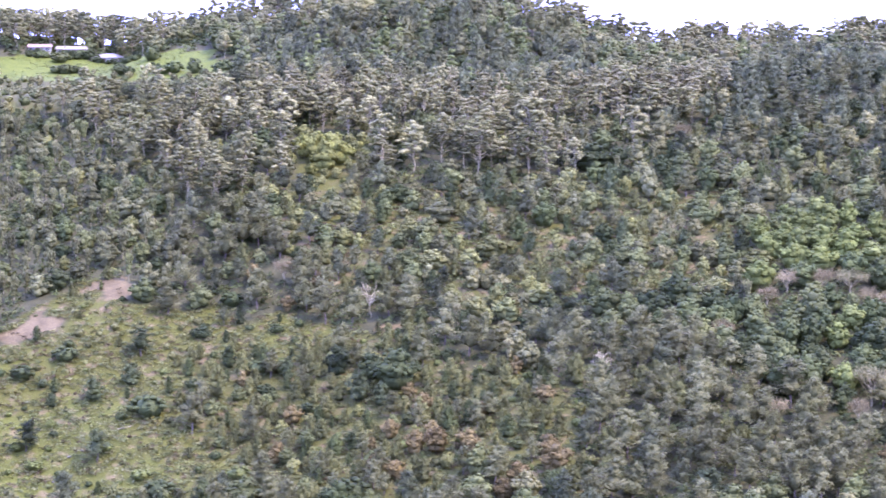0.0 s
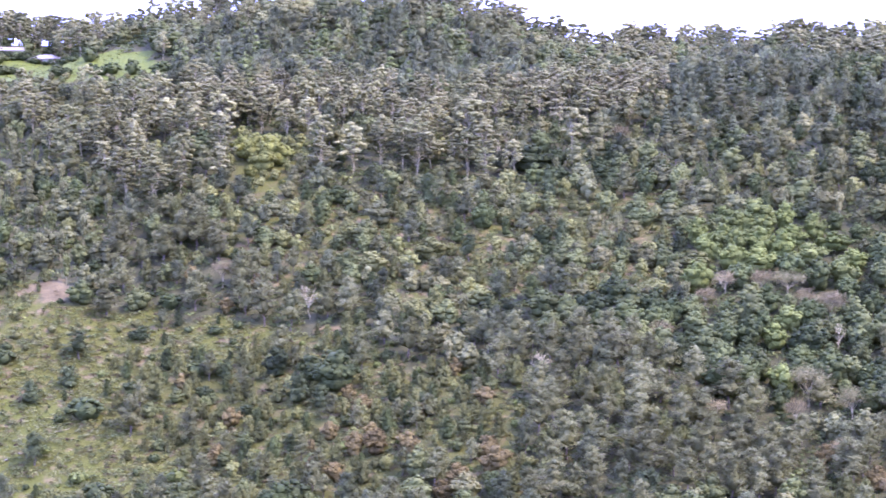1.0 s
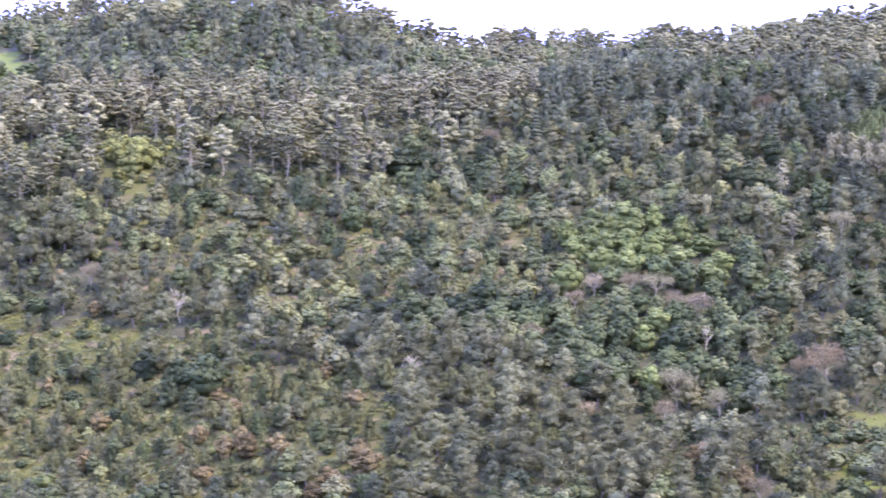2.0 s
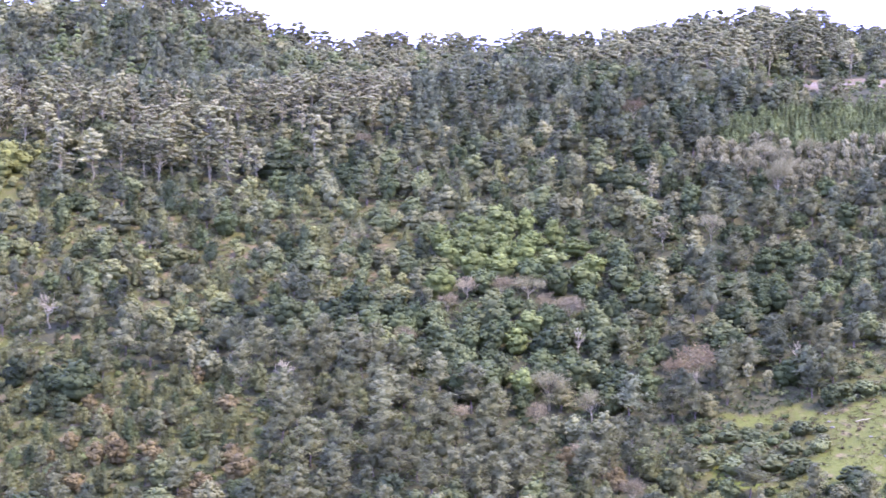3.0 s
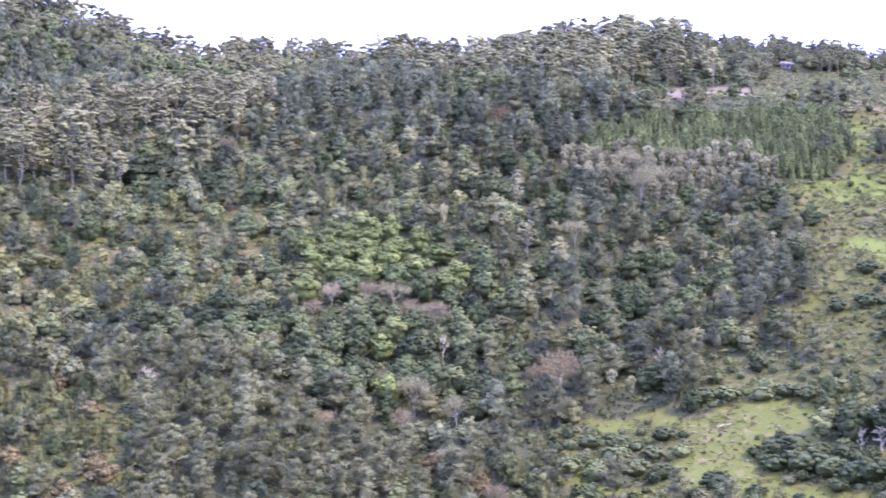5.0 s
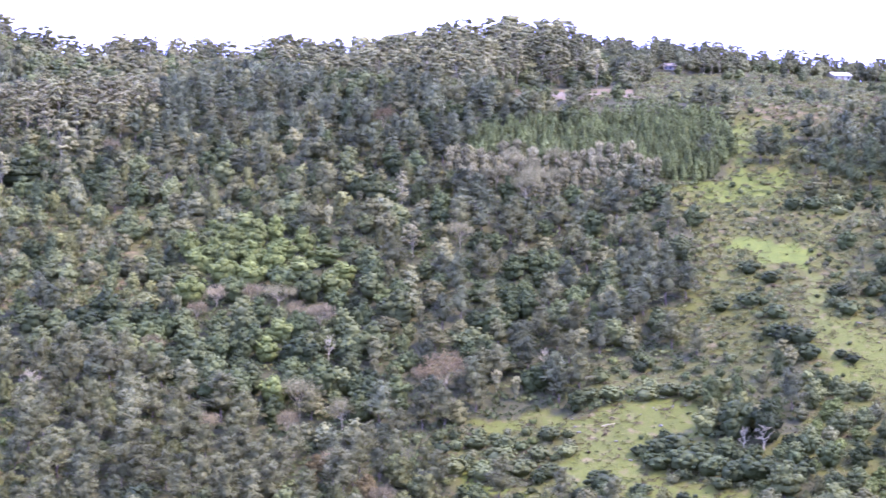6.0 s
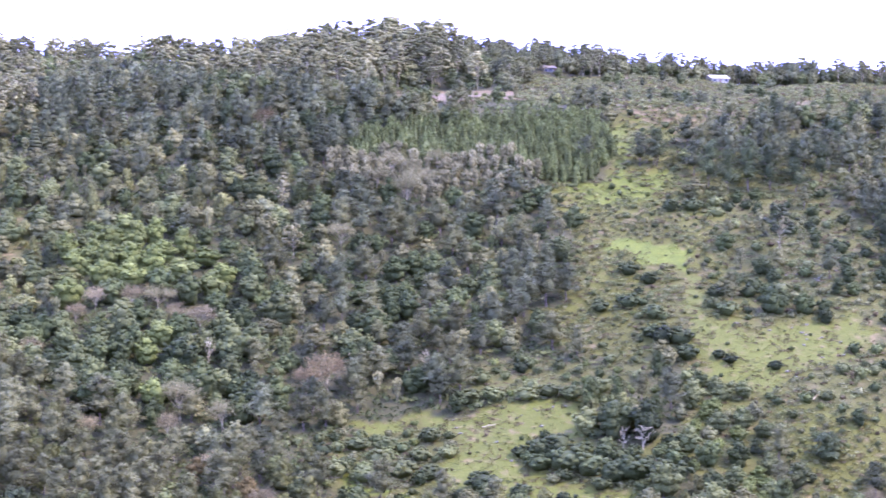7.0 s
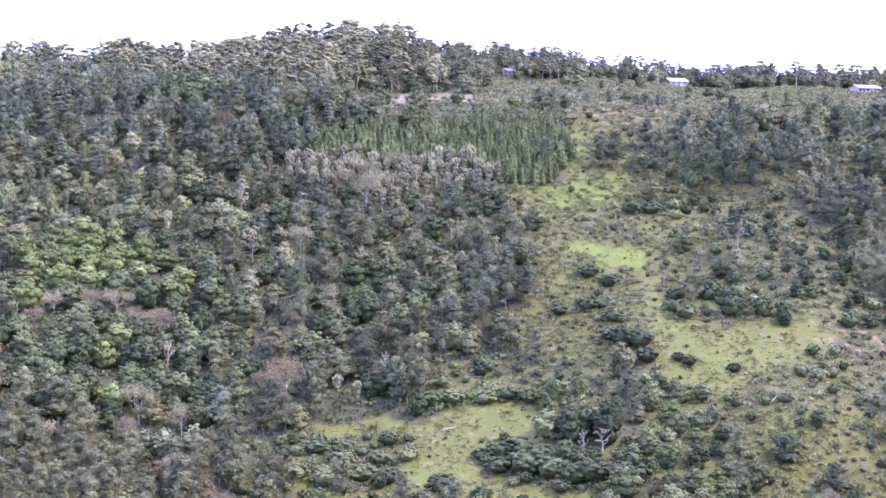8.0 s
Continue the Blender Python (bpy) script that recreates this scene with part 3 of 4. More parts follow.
def model(kind, tone, v):
    """A tree to be copied: an empty at its foot with a trunk and a crown."""
    key = (kind, tone, v)
    if key not in MODELS:
        trunk, crown = stock(kind, tone, v, 0.75)
        bark = DEADWOOD if kind == "dead_tree" else BARK if kind in ("eucalyptus_tree", "bare_tree", "slender_tree") else DARKBARK
        tree = new(kind)
        tagged(tree, FORM[kind] % TONE[tone], "dead tree" if kind == "dead_tree" else "shrub" if kind == "shrub" else "tree", kind.replace("_", " ") + "s of the hillside")
        new("stem" if kind == "shrub" else "trunk", put_mesh("trunk", *trunk, [bark])).parent = tree
        if crown is not None:
            new("crown", put_mesh("crown", *crown, [LEAF[tone]])).parent = tree
        MODELS[key] = [tree, False]
    return MODELS[key]


def stand(x, y, h, turn, wide=1.0):
    return Matrix.Translation((x, y, float(land(x, y)) - 0.05)) @ Matrix.Rotation(turn, 4, "Z") @ Matrix.Diagonal((h / 10 * wide, h / 10 * wide, h / 10, 1))


def plant(kind, tone, x, y, h, v=0, turn=0.0, wide=1.0, label=""):
    """Stands one tree of its own, h metres high, at (x, y)."""
    entry = model(kind, tone, v)
    m = stand(x, y, h, turn, wide)
    if entry[1]:
        tree = copy_thing(entry[0], m)
        tree.matrix_basis = m
    else:
        tree = entry[0]
        tree.matrix_basis = m
        entry[1] = True
    if label:
        tagged(tree, label)
    return tree


# ---- ground: one sheet, finer where the hillside lies in view ----
def steps(lo, a, b, hi, fine, coarse):
    return np.unique(np.concatenate([np.linspace(lo, a, coarse), np.arange(a, b, fine), np.linspace(b, hi, coarse)]))


gx, gy = steps(-3600, -420, 420, 3600, 4.0, 14), np.union1d(steps(-2500, 480, 1010, 4300, 4.0, 40), np.arange(-24, 60, 6))
GX, GY = np.meshgrid(gx, gy)
GZ = land(GX, GY)
nx = len(gx)
i = (np.arange(len(gy) - 1)[:, None] * nx + np.arange(nx - 1)).ravel()
gf = np.concatenate([np.stack([i, i + 1, i + 1 + nx], 1), np.stack([i, i + 1 + nx, i + nx], 1)])
ground = new("ground", put_mesh("ground", np.stack([GX.ravel(), GY.ravel(), GZ.ravel()], 1), gf, [GROUND]))
tagged(ground, "hillside ground of grass, leaf litter and bare earth", "ground", kind="structure")
ground.data.polygons.foreach_set("use_smooth", np.ones(len(gf), bool))
TURF = {"low_scrub": 0.8, "dense_brush": 0.6, "fresh_scrub": 0.9, "meadow": 1, "yellow_brush": 0.7, "brown_brush": 0.4, "edge_scrub": 0.6, "grass": 1, "rough_grass": 0.8, "open_scrub": 0.75, "heath": 0.6, "brush": 0.6, "thicket": 0.6, "moss": 1, "green_bank": 0.7, "yellow_wood": 0.6, "young_wood": 0.6, "slope_pines": 0.5, "lush_grass": 1}
LUSH = {"moss": 0.40, "meadow": 1, "fresh_scrub": 0.62, "lush_grass": 1, "grass": 0.46, "slope_pines": 0.35}
SOIL = {"moss": 0.26, "brown_brush": 0.45, "bare_soil": 1, "open_scrub": 0.27, "rough_grass": 0.14, "low_scrub": 0.25, "heath": 0.5, "young_wood": 0.28, "grass": 0.2, "yellow_wood": 0.4, "bare_bank": 1}
kind_at = cover(GX.ravel(), GY.ravel())
for name, table in (("turf", TURF), ("lush", LUSH), ("soil", SOIL)):
    v = np.array([table.get(k, 0.0) for k in NAMES])[kind_at]
    ground.data.attributes.new(name, "FLOAT", "POINT").data.foreach_set("value", v.astype(np.float32))

# ---- trees and shrubs that stand out: x, y, height, breadth ----
LONE, KEPT_FREE = {}, []


def standouts(kind, tone, *rows):
    for x, y, h, wide in rows:
        n = LONE[kind] = LONE.get(kind, 0) + 1
        KEPT_FREE.append((x, y, max(4.0, 0.7 * h * wide)))
        plant(kind, tone, x, y, h, n % 4, n * 2.4, wide)


standouts('broadleaf_tree', 'dusky', (131.9, 556.4, 12, 1), (139, 551.4, 13.5, 1), (193.1, 612.5, 10, 0.95), (187.9, 633.3, 6.5, 1), (198.3, 640.7, 7, 1), (216, 619.9, 6.5, 1), (148, 683.1, 8, 1), (78.4, 640.7, 7, 1), (69.4, 621.1, 8, 1), (198.3, 552.6, 6, 1.1))
standouts('dead_tree', 'none', (137.4, 547.5, 7.5, 1), (132.4, 549.7, 6, 0.8), (87.3, 603.9, 7, 0.7))
standouts('shrub', 'dusky', (105.7, 555.2, 3.52, 1.3), (110.9, 554.3, 5.5, 1.3), (116, 554.4, 6.05, 1.3), (116.5, 546.6, 6.82, 1.3), (108.9, 548.1, 5.06, 1.3), (122, 542.2, 6.38, 1.3), (126.4, 536.9, 6.38, 1.3), (132.1, 535.6, 6.6, 1.3), (138.3, 533, 6.16, 1.3), (142.5, 531.9, 5.5, 1.3), (127.1, 547.6, 4.4, 1.3), (121.7, 551, 4.18, 1.3), (92.6, 539.3, 6.6, 1.3), (102.4, 536.4, 3.96, 1.3), (85.9, 536.1, 3.3, 1.3), (179.9, 627.2, 4.18, 1.3))
standouts('shrub', 'dusky', (179.2, 612.6, 5.06, 1.3), (157.7, 648.8, 4.84, 1.3), (162.7, 641.3, 4.4, 1.3), (153, 628, 4.62, 1.3), (144.1, 629, 4.4, 1.3), (157.9, 617.3, 4.84, 1.3), (156.4, 601.8, 6.16, 1.3), (161.3, 599.5, 5.5, 1.3), (154.3, 606.6, 4.62, 1.3), (161.1, 591, 5.06, 1.3), (182.1, 689.4, 4.62, 1.3), (189, 688.5, 4.62, 1.3), (172.4, 586.6, 3.3, 1.3), (169.9, 589.5, 2.86, 1.3), (184.3, 581.8, 3.08, 1.3))
standouts('shrub', 'mid', (83.2, 567.5, 4.84, 1.3), (68.4, 556.7, 5.28, 1.3), (63.2, 565.9, 4.4, 1.3), (73.5, 549.7, 5.28, 1.3), (79.1, 557.5, 4.4, 1.3), (56, 551.8, 5.28, 1.3), (71, 564.9, 4.4, 1.3), (80.6, 547.7, 4.4, 1.3), (63, 548.9, 5.06, 1.3), (112.4, 581.9, 4.4, 1.3), (119, 582.7, 4.4, 1.3), (124.7, 579.4, 4.84, 1.3), (103.3, 584.6, 4.62, 1.3), (97.1, 585.6, 4.84, 1.3), (133.3, 581.7, 4.95, 1.3))
standouts('broadleaf_tree', 'mid', (149.2, 544.4, 7.5, 1), (159.5, 553.3, 7, 1), (166.8, 555.5, 6.5, 1), (155.6, 566.4, 6.5, 1), (164.1, 573.8, 5.5, 1), (171, 569.6, 5.5, 1), (171.1, 549.7, 6.5, 1), (168.3, 536, 6.5, 1), (153, 575.9, 6, 1))
standouts('broadleaf_tree', 'dark', (152.1, 536.9, 8.5, 1), (160, 537.7, 8, 1), (160.6, 577, 5.5, 1))
standouts('young_pine', 'fir', (185.5, 540.2, 8.2, 1.9), (166.7, 543.3, 5, 1.4))
standouts('eucalyptus_tree', 'deep', (207.5, 650.5, 17, 1))
standouts('pine_tree', 'deep', (216.9, 630.4, 11, 1), (128.9, 635.4, 14, 1.2), (124.3, 636.3, 12, 1), (135.4, 637.2, 12, 1), (160.6, 723.2, 11, 1), (179.7, 722.8, 12, 1), (185, 723.6, 11, 1))
standouts('pine_tree', 'pine', (125.6, 610.9, 12, 1.2), (95.5, 591.1, 12, 1), (65.4, 585.7, 11, 1), (49.5, 573.8, 10, 1), (92.9, 633.5, 12, 1.1))
standouts('bare_tree', 'rust', (57.2, 589.8, 13, 1.15), (50.2, 738.8, 9.5, 1), (51.7, 590.4, 9, 1))
standouts('bare_tree', 'pale', (16.4, 577, 11, 1.2), (93.1, 687.7, 13, 0.8), (27.5, 572.2, 9, 1))
standouts('bare_tree', 'pink', (23.5, 617.5, 8, 1.35), (-6.4, 624.2, 7.5, 1), (16.8, 619.9, 7, 1), (-11.9, 618, 7, 1))
standouts('dead_tree', 'none', (-127.3, 613.9, 11, 0.7), (-55.2, 574, 9.5, 0.8), (-83.4, 715.1, 8, 0.6), (25.2, 600.9, 8, 0.6))
standouts('broadleaf_tree', 'dusky', (-71.9, 710.3, 10, 1.5), (-63.6, 712.1, 8, 1.2), (34.7, 627.2, 8, 1))
standouts('eucalyptus_tree', 'grey', (-58.7, 721.5, 17, 1), (-90, 719.3, 16, 1), (-129.4, 695, 17, 1), (-122.8, 710.4, 15, 1))
standouts('broadleaf_tree', 'gold', (-164.2, 702, 12, 1), (-157.9, 701.4, 12.5, 1), (-168.6, 704, 10, 1), (-160.1, 696.8, 11, 1))
standouts('pine_tree', 'fir', (-190.7, 592.3, 8.5, 1.5), (-188.5, 546.9, 9.5, 1.2), (-210.3, 551, 9, 1.3))
standouts('pine_tree', 'pine', (-165.7, 559.2, 12, 1.1), (-187.8, 610.7, 9, 1.4))
standouts('young_pine', 'fir', (-198.5, 572.7, 6.8, 1.5), (-209.6, 569.7, 4.6, 1.4), (-174.7, 602.7, 5, 1.8), (-165.6, 608.7, 4.4, 1.4), (-121.4, 569.4, 9.5, 1.3), (-114.4, 566.6, 7.5, 1.3), (-189.6, 579.3, 7, 1.6), (-144.9, 584, 6, 1.2), (-24.1, 526, 9, 1.8))
standouts('shrub', 'dusky', (-180, 564.8, 7.04, 1.3), (-211.9, 587, 4.95, 1.3), (-221.7, 578.7, 4.84, 1.3), (-170.4, 617, 5.06, 1.3), (-165.5, 530.1, 6.05, 1.3), (-113.1, 523.4, 6.05, 1.3), (-153.4, 604.5, 3.3, 1.3), (-176.9, 603.1, 3.52, 1.3), (-154.4, 585.8, 4.4, 1.3), (-147.2, 586.7, 3.96, 1.3))
standouts('young_pine', 'young', (-162.9, 574.6, 10, 1), (-158.3, 584.7, 7, 1), (-141.3, 589.3, 6, 1))
standouts('broadleaf_tree', 'dusky', (-130.1, 583.4, 10.5, 1), (-112.2, 574.7, 12.5, 1.1), (-120.3, 579.4, 9, 1))
standouts('broadleaf_tree', 'rustic', (-62.8, 533.7, 9, 1.1), (-95, 541.6, 8, 1.2), (-74.5, 520.2, 6.5, 1.2), (-103.7, 531.1, 6, 1.2), (-86.4, 541.1, 7, 1.1))
standouts('shrub', 'dusky', (-329.8, 913.2, 3.52, 1.3), (-325.4, 912.7, 3.96, 1.3), (-321.8, 912.9, 4.4, 1.3), (-318.2, 913.2, 4.62, 1.3), (-312.8, 909.8, 3.96, 1.3), (-292.8, 891.2, 3.3, 1.3), (-287.2, 885.7, 3.08, 1.3), (-343.3, 912.4, 2.64, 1.3), (-337.8, 915.5, 2.86, 1.3))
standouts('shrub', 'dark', (-277.5, 877.4, 7.7, 0.91), (-269.7, 858.2, 4.95, 1.3), (-265.2, 855.4, 4.4, 1.3), (-260.6, 854.8, 6.05, 1.3), (-250.3, 850.5, 7.7, 0.78), (-234.6, 837.4, 6.6, 1.3), (-284.3, 857.7, 5.5, 1.3), (-280.5, 855.8, 4.4, 1.3))
standouts('shrub', 'mid', (-321.9, 882.6, 4.4, 1.3), (-317.8, 882, 5.06, 1.3), (-314.4, 883.2, 4.4, 1.3), (-327.1, 902.7, 5.5, 1.3))
standouts('shrub', 'dark', (-341.4, 901.6, 2.2, 1.56), (-338.1, 902.8, 2.2, 1.56), (-335.6, 905.9, 2.2, 1.56), (-332.7, 908, 2.2, 1.56), (-329.8, 910.1, 2.2, 1.56), (-325.5, 908.5, 2.2, 1.56), (-322.5, 910.6, 2.2, 1.56), (-319.6, 912.7, 2.2, 1.56), (-316.3, 913.8, 2.2, 1.56), (-311.1, 909.3, 2.2, 1.56), (-307.1, 908.5, 2.2, 1.56), (-302.9, 906.8, 2.2, 1.56), (-298.3, 904.1, 2.2, 1.56))
standouts('shrub', 'bright', (-205.2, 543.8, 3.3, 1.3), (-196.4, 541.4, 2.86, 1.3), (-212.8, 551.1, 2.86, 1.3), (-187, 550.9, 2.64, 1.3), (-173.9, 539.6, 3.52, 1.3), (-147.5, 539.1, 4.4, 1.3), (-142.8, 532.8, 3.96, 1.3), (-206.9, 561.5, 2.42, 1.3))
standouts('shrub', 'dusky', (-215, 576.7, 2.86, 1.3), (-187.2, 563.4, 2.42, 1.3), (-171.1, 577.7, 3.3, 1.3), (-149.7, 577.2, 3.74, 1.3), (-135.1, 567, 3.52, 1.3))
standouts('broadleaf_tree', 'rustic', (-108.9, 551.6, 6.5, 1), (-100.7, 542.6, 7.5, 1), (-65.8, 540.8, 6.5, 1), (-71.9, 527.1, 7, 1), (-97.6, 549.7, 5.5, 1), (-110, 535.1, 6, 1))
standouts('pine_tree', 'fir', (-101.1, 671.9, 14.1, 0.90), (-66.5, 607.2, 8.1, 1.90), (-70.8, 639.7, 9.4, 0.81), (-84.3, 645.7, 9.0, 1.02), (185.9, 723.1, 13.9, 0.76), (200.2, 708.7, 17.6, 0.78), (214.0, 707.8, 18.6, 0.74), (231.2, 710.8, 15.9, 0.81), (206.0, 704.7, 16.6, 0.70), (221.7, 706.5, 16.7, 0.70), (240.5, 708.2, 14.9, 0.78))
standouts('broadleaf_tree', 'dark', (-82.4, 664.8, 9.8, 1.09), (38.0, 688.7, 8.8, 0.88), (73.2, 636.9, 7.7, 1.47), (87.6, 691.0, 10.7, 0.79), (-16.2, 598.2, 7.1, 1.33), (-44.0, 685.8, 8.4, 0.87))
standouts('broadleaf_tree', 'olive', (-50.8, 684.9, 12.4, 0.71), (-115.2, 665.8, 9.0, 1.40), (-107.5, 678.5, 8.0, 1.14), (0.6, 712.1, 9.4, 1.10), (18.0, 692.5, 9.2, 1.00), (128.8, 706.1, 8.6, 1.33))
standouts('young_pine', 'fir', (-63.1, 685.3, 12.8, 0.88), (-37.4, 649.2, 8.3, 1.09), (-20.6, 648.2, 8.3, 1.09), (-56.9, 656.1, 10.1, 0.74), (65.9, 728.9, 11.7, 0.92), (37.6, 739.1, 11.8, 0.92))
standouts('broadleaf_tree', 'khaki', (-43.7, 640.6, 7.8, 1.13), (-67.6, 650.0, 8.0, 1.00), (42.6, 616.9, 7.5, 1.43), (-0.3, 693.2, 9.2, 0.92), (10.5, 678.2, 7.9, 1.00), (29.2, 696.1, 10.2, 0.82), (-17.1, 667.2, 8.0, 1.22))
standouts('broadleaf_tree', 'yellow', (-58.8, 688.2, 7.7, 0.70), (-112.9, 637.4, 7.9, 1.70), (-96.4, 646.3, 7.6, 1.45), (-77.7, 619.3, 7.0, 1.43), (-95.6, 612.8, 6.6, 1.38), (-14.7, 637.2, 7.4, 1.82), (-26.9, 624.7, 6.6, 1.50))
standouts('broadleaf_tree', 'bright', (3.1, 636.3, 9.3, 1.36), (17.6, 643.4, 8.9, 1.54), (31.3, 643.8, 8.6, 1.40), (13.5, 652.7, 7.8, 1.56), (25.6, 652.5, 7.8, 1.56), (3.1, 651.6, 7.8, 1.33))
standouts('bare_tree', 'pale', (11.6, 625.7, 8.3, 1.38), (69.1, 663.0, 8.8, 1.10))
standouts('pine_tree', 'khaki', (58.3, 630.6, 9.2, 1.60), (56.5, 611.5, 8.5, 1.81), (19.6, 576.8, 8.4, 1.50), (2.7, 571.3, 8.3, 1.28), (-15.4, 568.0, 9.0, 1.18), (109.7, 628.4, 10.2, 1.18))
standouts('eucalyptus_tree', 'pale', (53.6, 656.1, 12.2, 0.95), (52.2, 682.5, 12.7, 0.83))


# ---- houses on the ridge ----
def box(bm, x0, x1, y0, y1, z0, z1):
    v = [bm.verts.new((x, y, z)) for z in (z0, z1) for x, y in ((x0, y0), (x1, y0), (x1, y1), (x0, y1))]
    for f in ((0, 3, 2, 1), (4, 5, 6, 7), (0, 1, 5, 4), (1, 2, 6, 5), (2, 3, 7, 6), (3, 0, 4, 7)):
        bm.faces.new([v[i] for i in f])


def part(name, bm, material, parent, label=""):
    me = bpy.data.meshes.new(name)
    bm.to_mesh(me)
    bm.free()
    me.materials.append(material)
    ob = new(name, me)
    ob.parent = parent
    if label:
        tagged(ob, label)
    return ob


def house(x, y, turn, w, d, h, roof, windows, label, hip=False):
    """A one-storey house: plinth and walls with gables, pitched roof with eaves, door and framed windows on the valley side."""
    KEPT_FREE.extend([(x + k, y - 4, 4.0) for k in (-w * 0.4, 0, w * 0.4)] + [(x, y + 3, 4.0)])
    base = float(land(x, y - d / 2)) - 0.2
    home = tagged(new("house"), label, "house", "houses on the ridge")
    home.matrix_basis = Matrix.Translation((x, y, base)) @ Matrix.Rotation(turn, 4, "Z")
    bm = bmesh.new()
    box(bm, -w / 2, w / 2, -d / 2, d / 2, -2.5, h)
    ridge = h + d * 0.2
    inset = d / 2 if hip else 0
    a = [] if hip else [bm.verts.new(p) for p in ((-w / 2, -d / 2, h), (-w / 2, d / 2, h), (-w / 2, 0, ridge), (w / 2, -d / 2, h), (w / 2, d / 2, h), (w / 2, 0, ridge))]
    for f in () if hip else ((0, 2, 1), (3, 4, 5)):
        bm.faces.new([a[i] for i in f])
    part("wall", bm, PLASTER, home)
    for side in (-1, 1):
        bm = bmesh.new()
        e, y0, z0, t = w / 2 + 0.5, side * (d / 2 + 0.6), h - 0.6 * 0.4, 0.14
        v = [bm.verts.new(p) for p in ((-e, y0, z0), (e, y0, z0), (e - inset, 0, ridge + 0.05), (-e + inset, 0, ridge + 0.05), (-e, y0, z0 + t), (e, y0, z0 + t), (e - inset, 0, ridge + 0.05 + t), (-e + inset, 0, ridge + 0.05 + t))]
        for f in ((0, 1, 2, 3), (4, 7, 6, 5), (0, 4, 5, 1), (1, 5, 6, 2), (2, 6, 7, 3), (3, 7, 4, 0)):
            bm.faces.new([v[i] for i in f])
        bmesh.ops.recalc_face_normals(bm, faces=bm.faces)
        part("roof", bm, roof, home)
        if hip:
            bm = bmesh.new()
            u = side * e
            v = [bm.verts.new(p) for p in ((u, -d / 2 - 0.6, h - 0.24), (u, d / 2 + 0.6, h - 0.24), (side * (e - inset), 0, ridge + 0.05))]
            v += [bm.verts.new(q.co + Vector((0, 0, 0.14))) for q in v]
            for f in ((0, 1, 2), (3, 5, 4), (0, 3, 4, 1), (1, 4, 5, 2), (2, 5, 3, 0)):
                bm.faces.new([v[i] for i in f])
            bmesh.ops.recalc_face_normals(bm, faces=bm.faces)
            part("roof", bm, roof, home)
    slots = windows + 1
    for i in range(slots):
        cx = -w / 2 + w * (i + 0.5) / slots
        bm = bmesh.new()
        if i == slots // 2:
            box(bm, cx - 0.5, cx + 0.5, -d / 2 - 0.06, -d / 2 + 0.02, 0.1, 2.15)
            part("door", bm, WOODTRIM, home, "brown wooden door")
            continue
        for x0, x1, z0, z1 in ((-0.8, 0.8, 0.92, 1.02), (-0.8, 0.8, 2.1, 2.2), (-0.8, -0.7, 1.02, 2.1), (0.7, 0.8, 1.02, 2.1), (-0.04, 0.04, 1.02, 2.1)):
            box(bm, cx + x0, cx + x1, -d / 2 - 0.07, -d / 2 + 0.02, z0, z1)
        frame_ob = part("window", bm, PLASTER, home)
        bm = bmesh.new()
        box(bm, cx - 0.7, cx + 0.7, -d / 2 - 0.03, -d / 2 + 0.01, 1.02, 2.1)
        part("pane", bm, DARKGLASS, frame_ob, "dark window glass")
    return home


house(-328, 921, 0.12, 14, 7, 2.6, ROOFTIN, 3, 'long white house with a pale sheet roof on the green field')
house(-309, 915, -0.15, 13, 9, 2.6, ROOFTIN, 2, 'white house with a wide pale hipped roof on the green field', hip=True)
house(-341, 914, 0.3, 10, 6, 2.6, ROOFTILE, 2, 'low house with a brown sheet roof among the trees')
house(149, 882, 0.2, 7, 5, 2.6, ROOFTIN, 1, 'small white house half hidden by ridge trees')
house(189, 919, -0.15, 8, 5, 2.6, ROOFTIN, 3, 'white house on the heath below the ridge trees')
house(270, 942, 0.25, 9, 7, 2.6, PLASTER, 2, 'small white house standing below the ridge trees')
house(352, 918, 0.35, 13, 6, 2.6, ROOFTIN, 5, 'long white low building on the ridge')


# ---- stones and fallen wood in the clearings ----
def stone_mesh(seed):
    r = np.random.default_rng(seed)
    bm = bmesh.new()
    bmesh.ops.create_icosphere(bm, subdivisions=2, radius=1)
    for v in bm.verts:
        v.co *= 0.8 + 0.3 * noise.noise(v.co * 1.3 + Vector((seed, 0, 0))) + r.uniform(-0.05, 0.05)
        v.co.z *= 0.6
    me = bpy.data.meshes.new("rock")
    bm.to_mesh(me)
    bm.free()
    me.materials.append(STONE)
    return me


STONES = [stone_mesh(k) for k in range(4)]
rr = np.random.default_rng(41)
for x, y, spread_m, n in ((212, 637, 9, 22), (200, 597, 11, 9), (185, 606, 9, 7), (190, 585, 12, 8), (95, 568, 14, 7), (115, 575, 10, 6), (-200, 545, 14, 7)):
    for _ in range(n):
        u, w = x + rr.normal(0, spread_m / 2), y + rr.normal(0, spread_m / 2)
        s = rr.uniform(0.3, 0.8)
        ob = new("rock", STONES[int(rr.integers(4))])
        ob.matrix_basis = Matrix.Translation((u, w, float(land(u, w)) + 0.15 * s)) @ Matrix.Rotation(rr.uniform(0, 6.28), 4, "Z") @ Matrix.Diagonal((s * rr.uniform(0.8, 1.4), s, s, 1))
        tagged(ob, "pale grey weathered stone lying in the grass", "rock", "stones in the clearings")
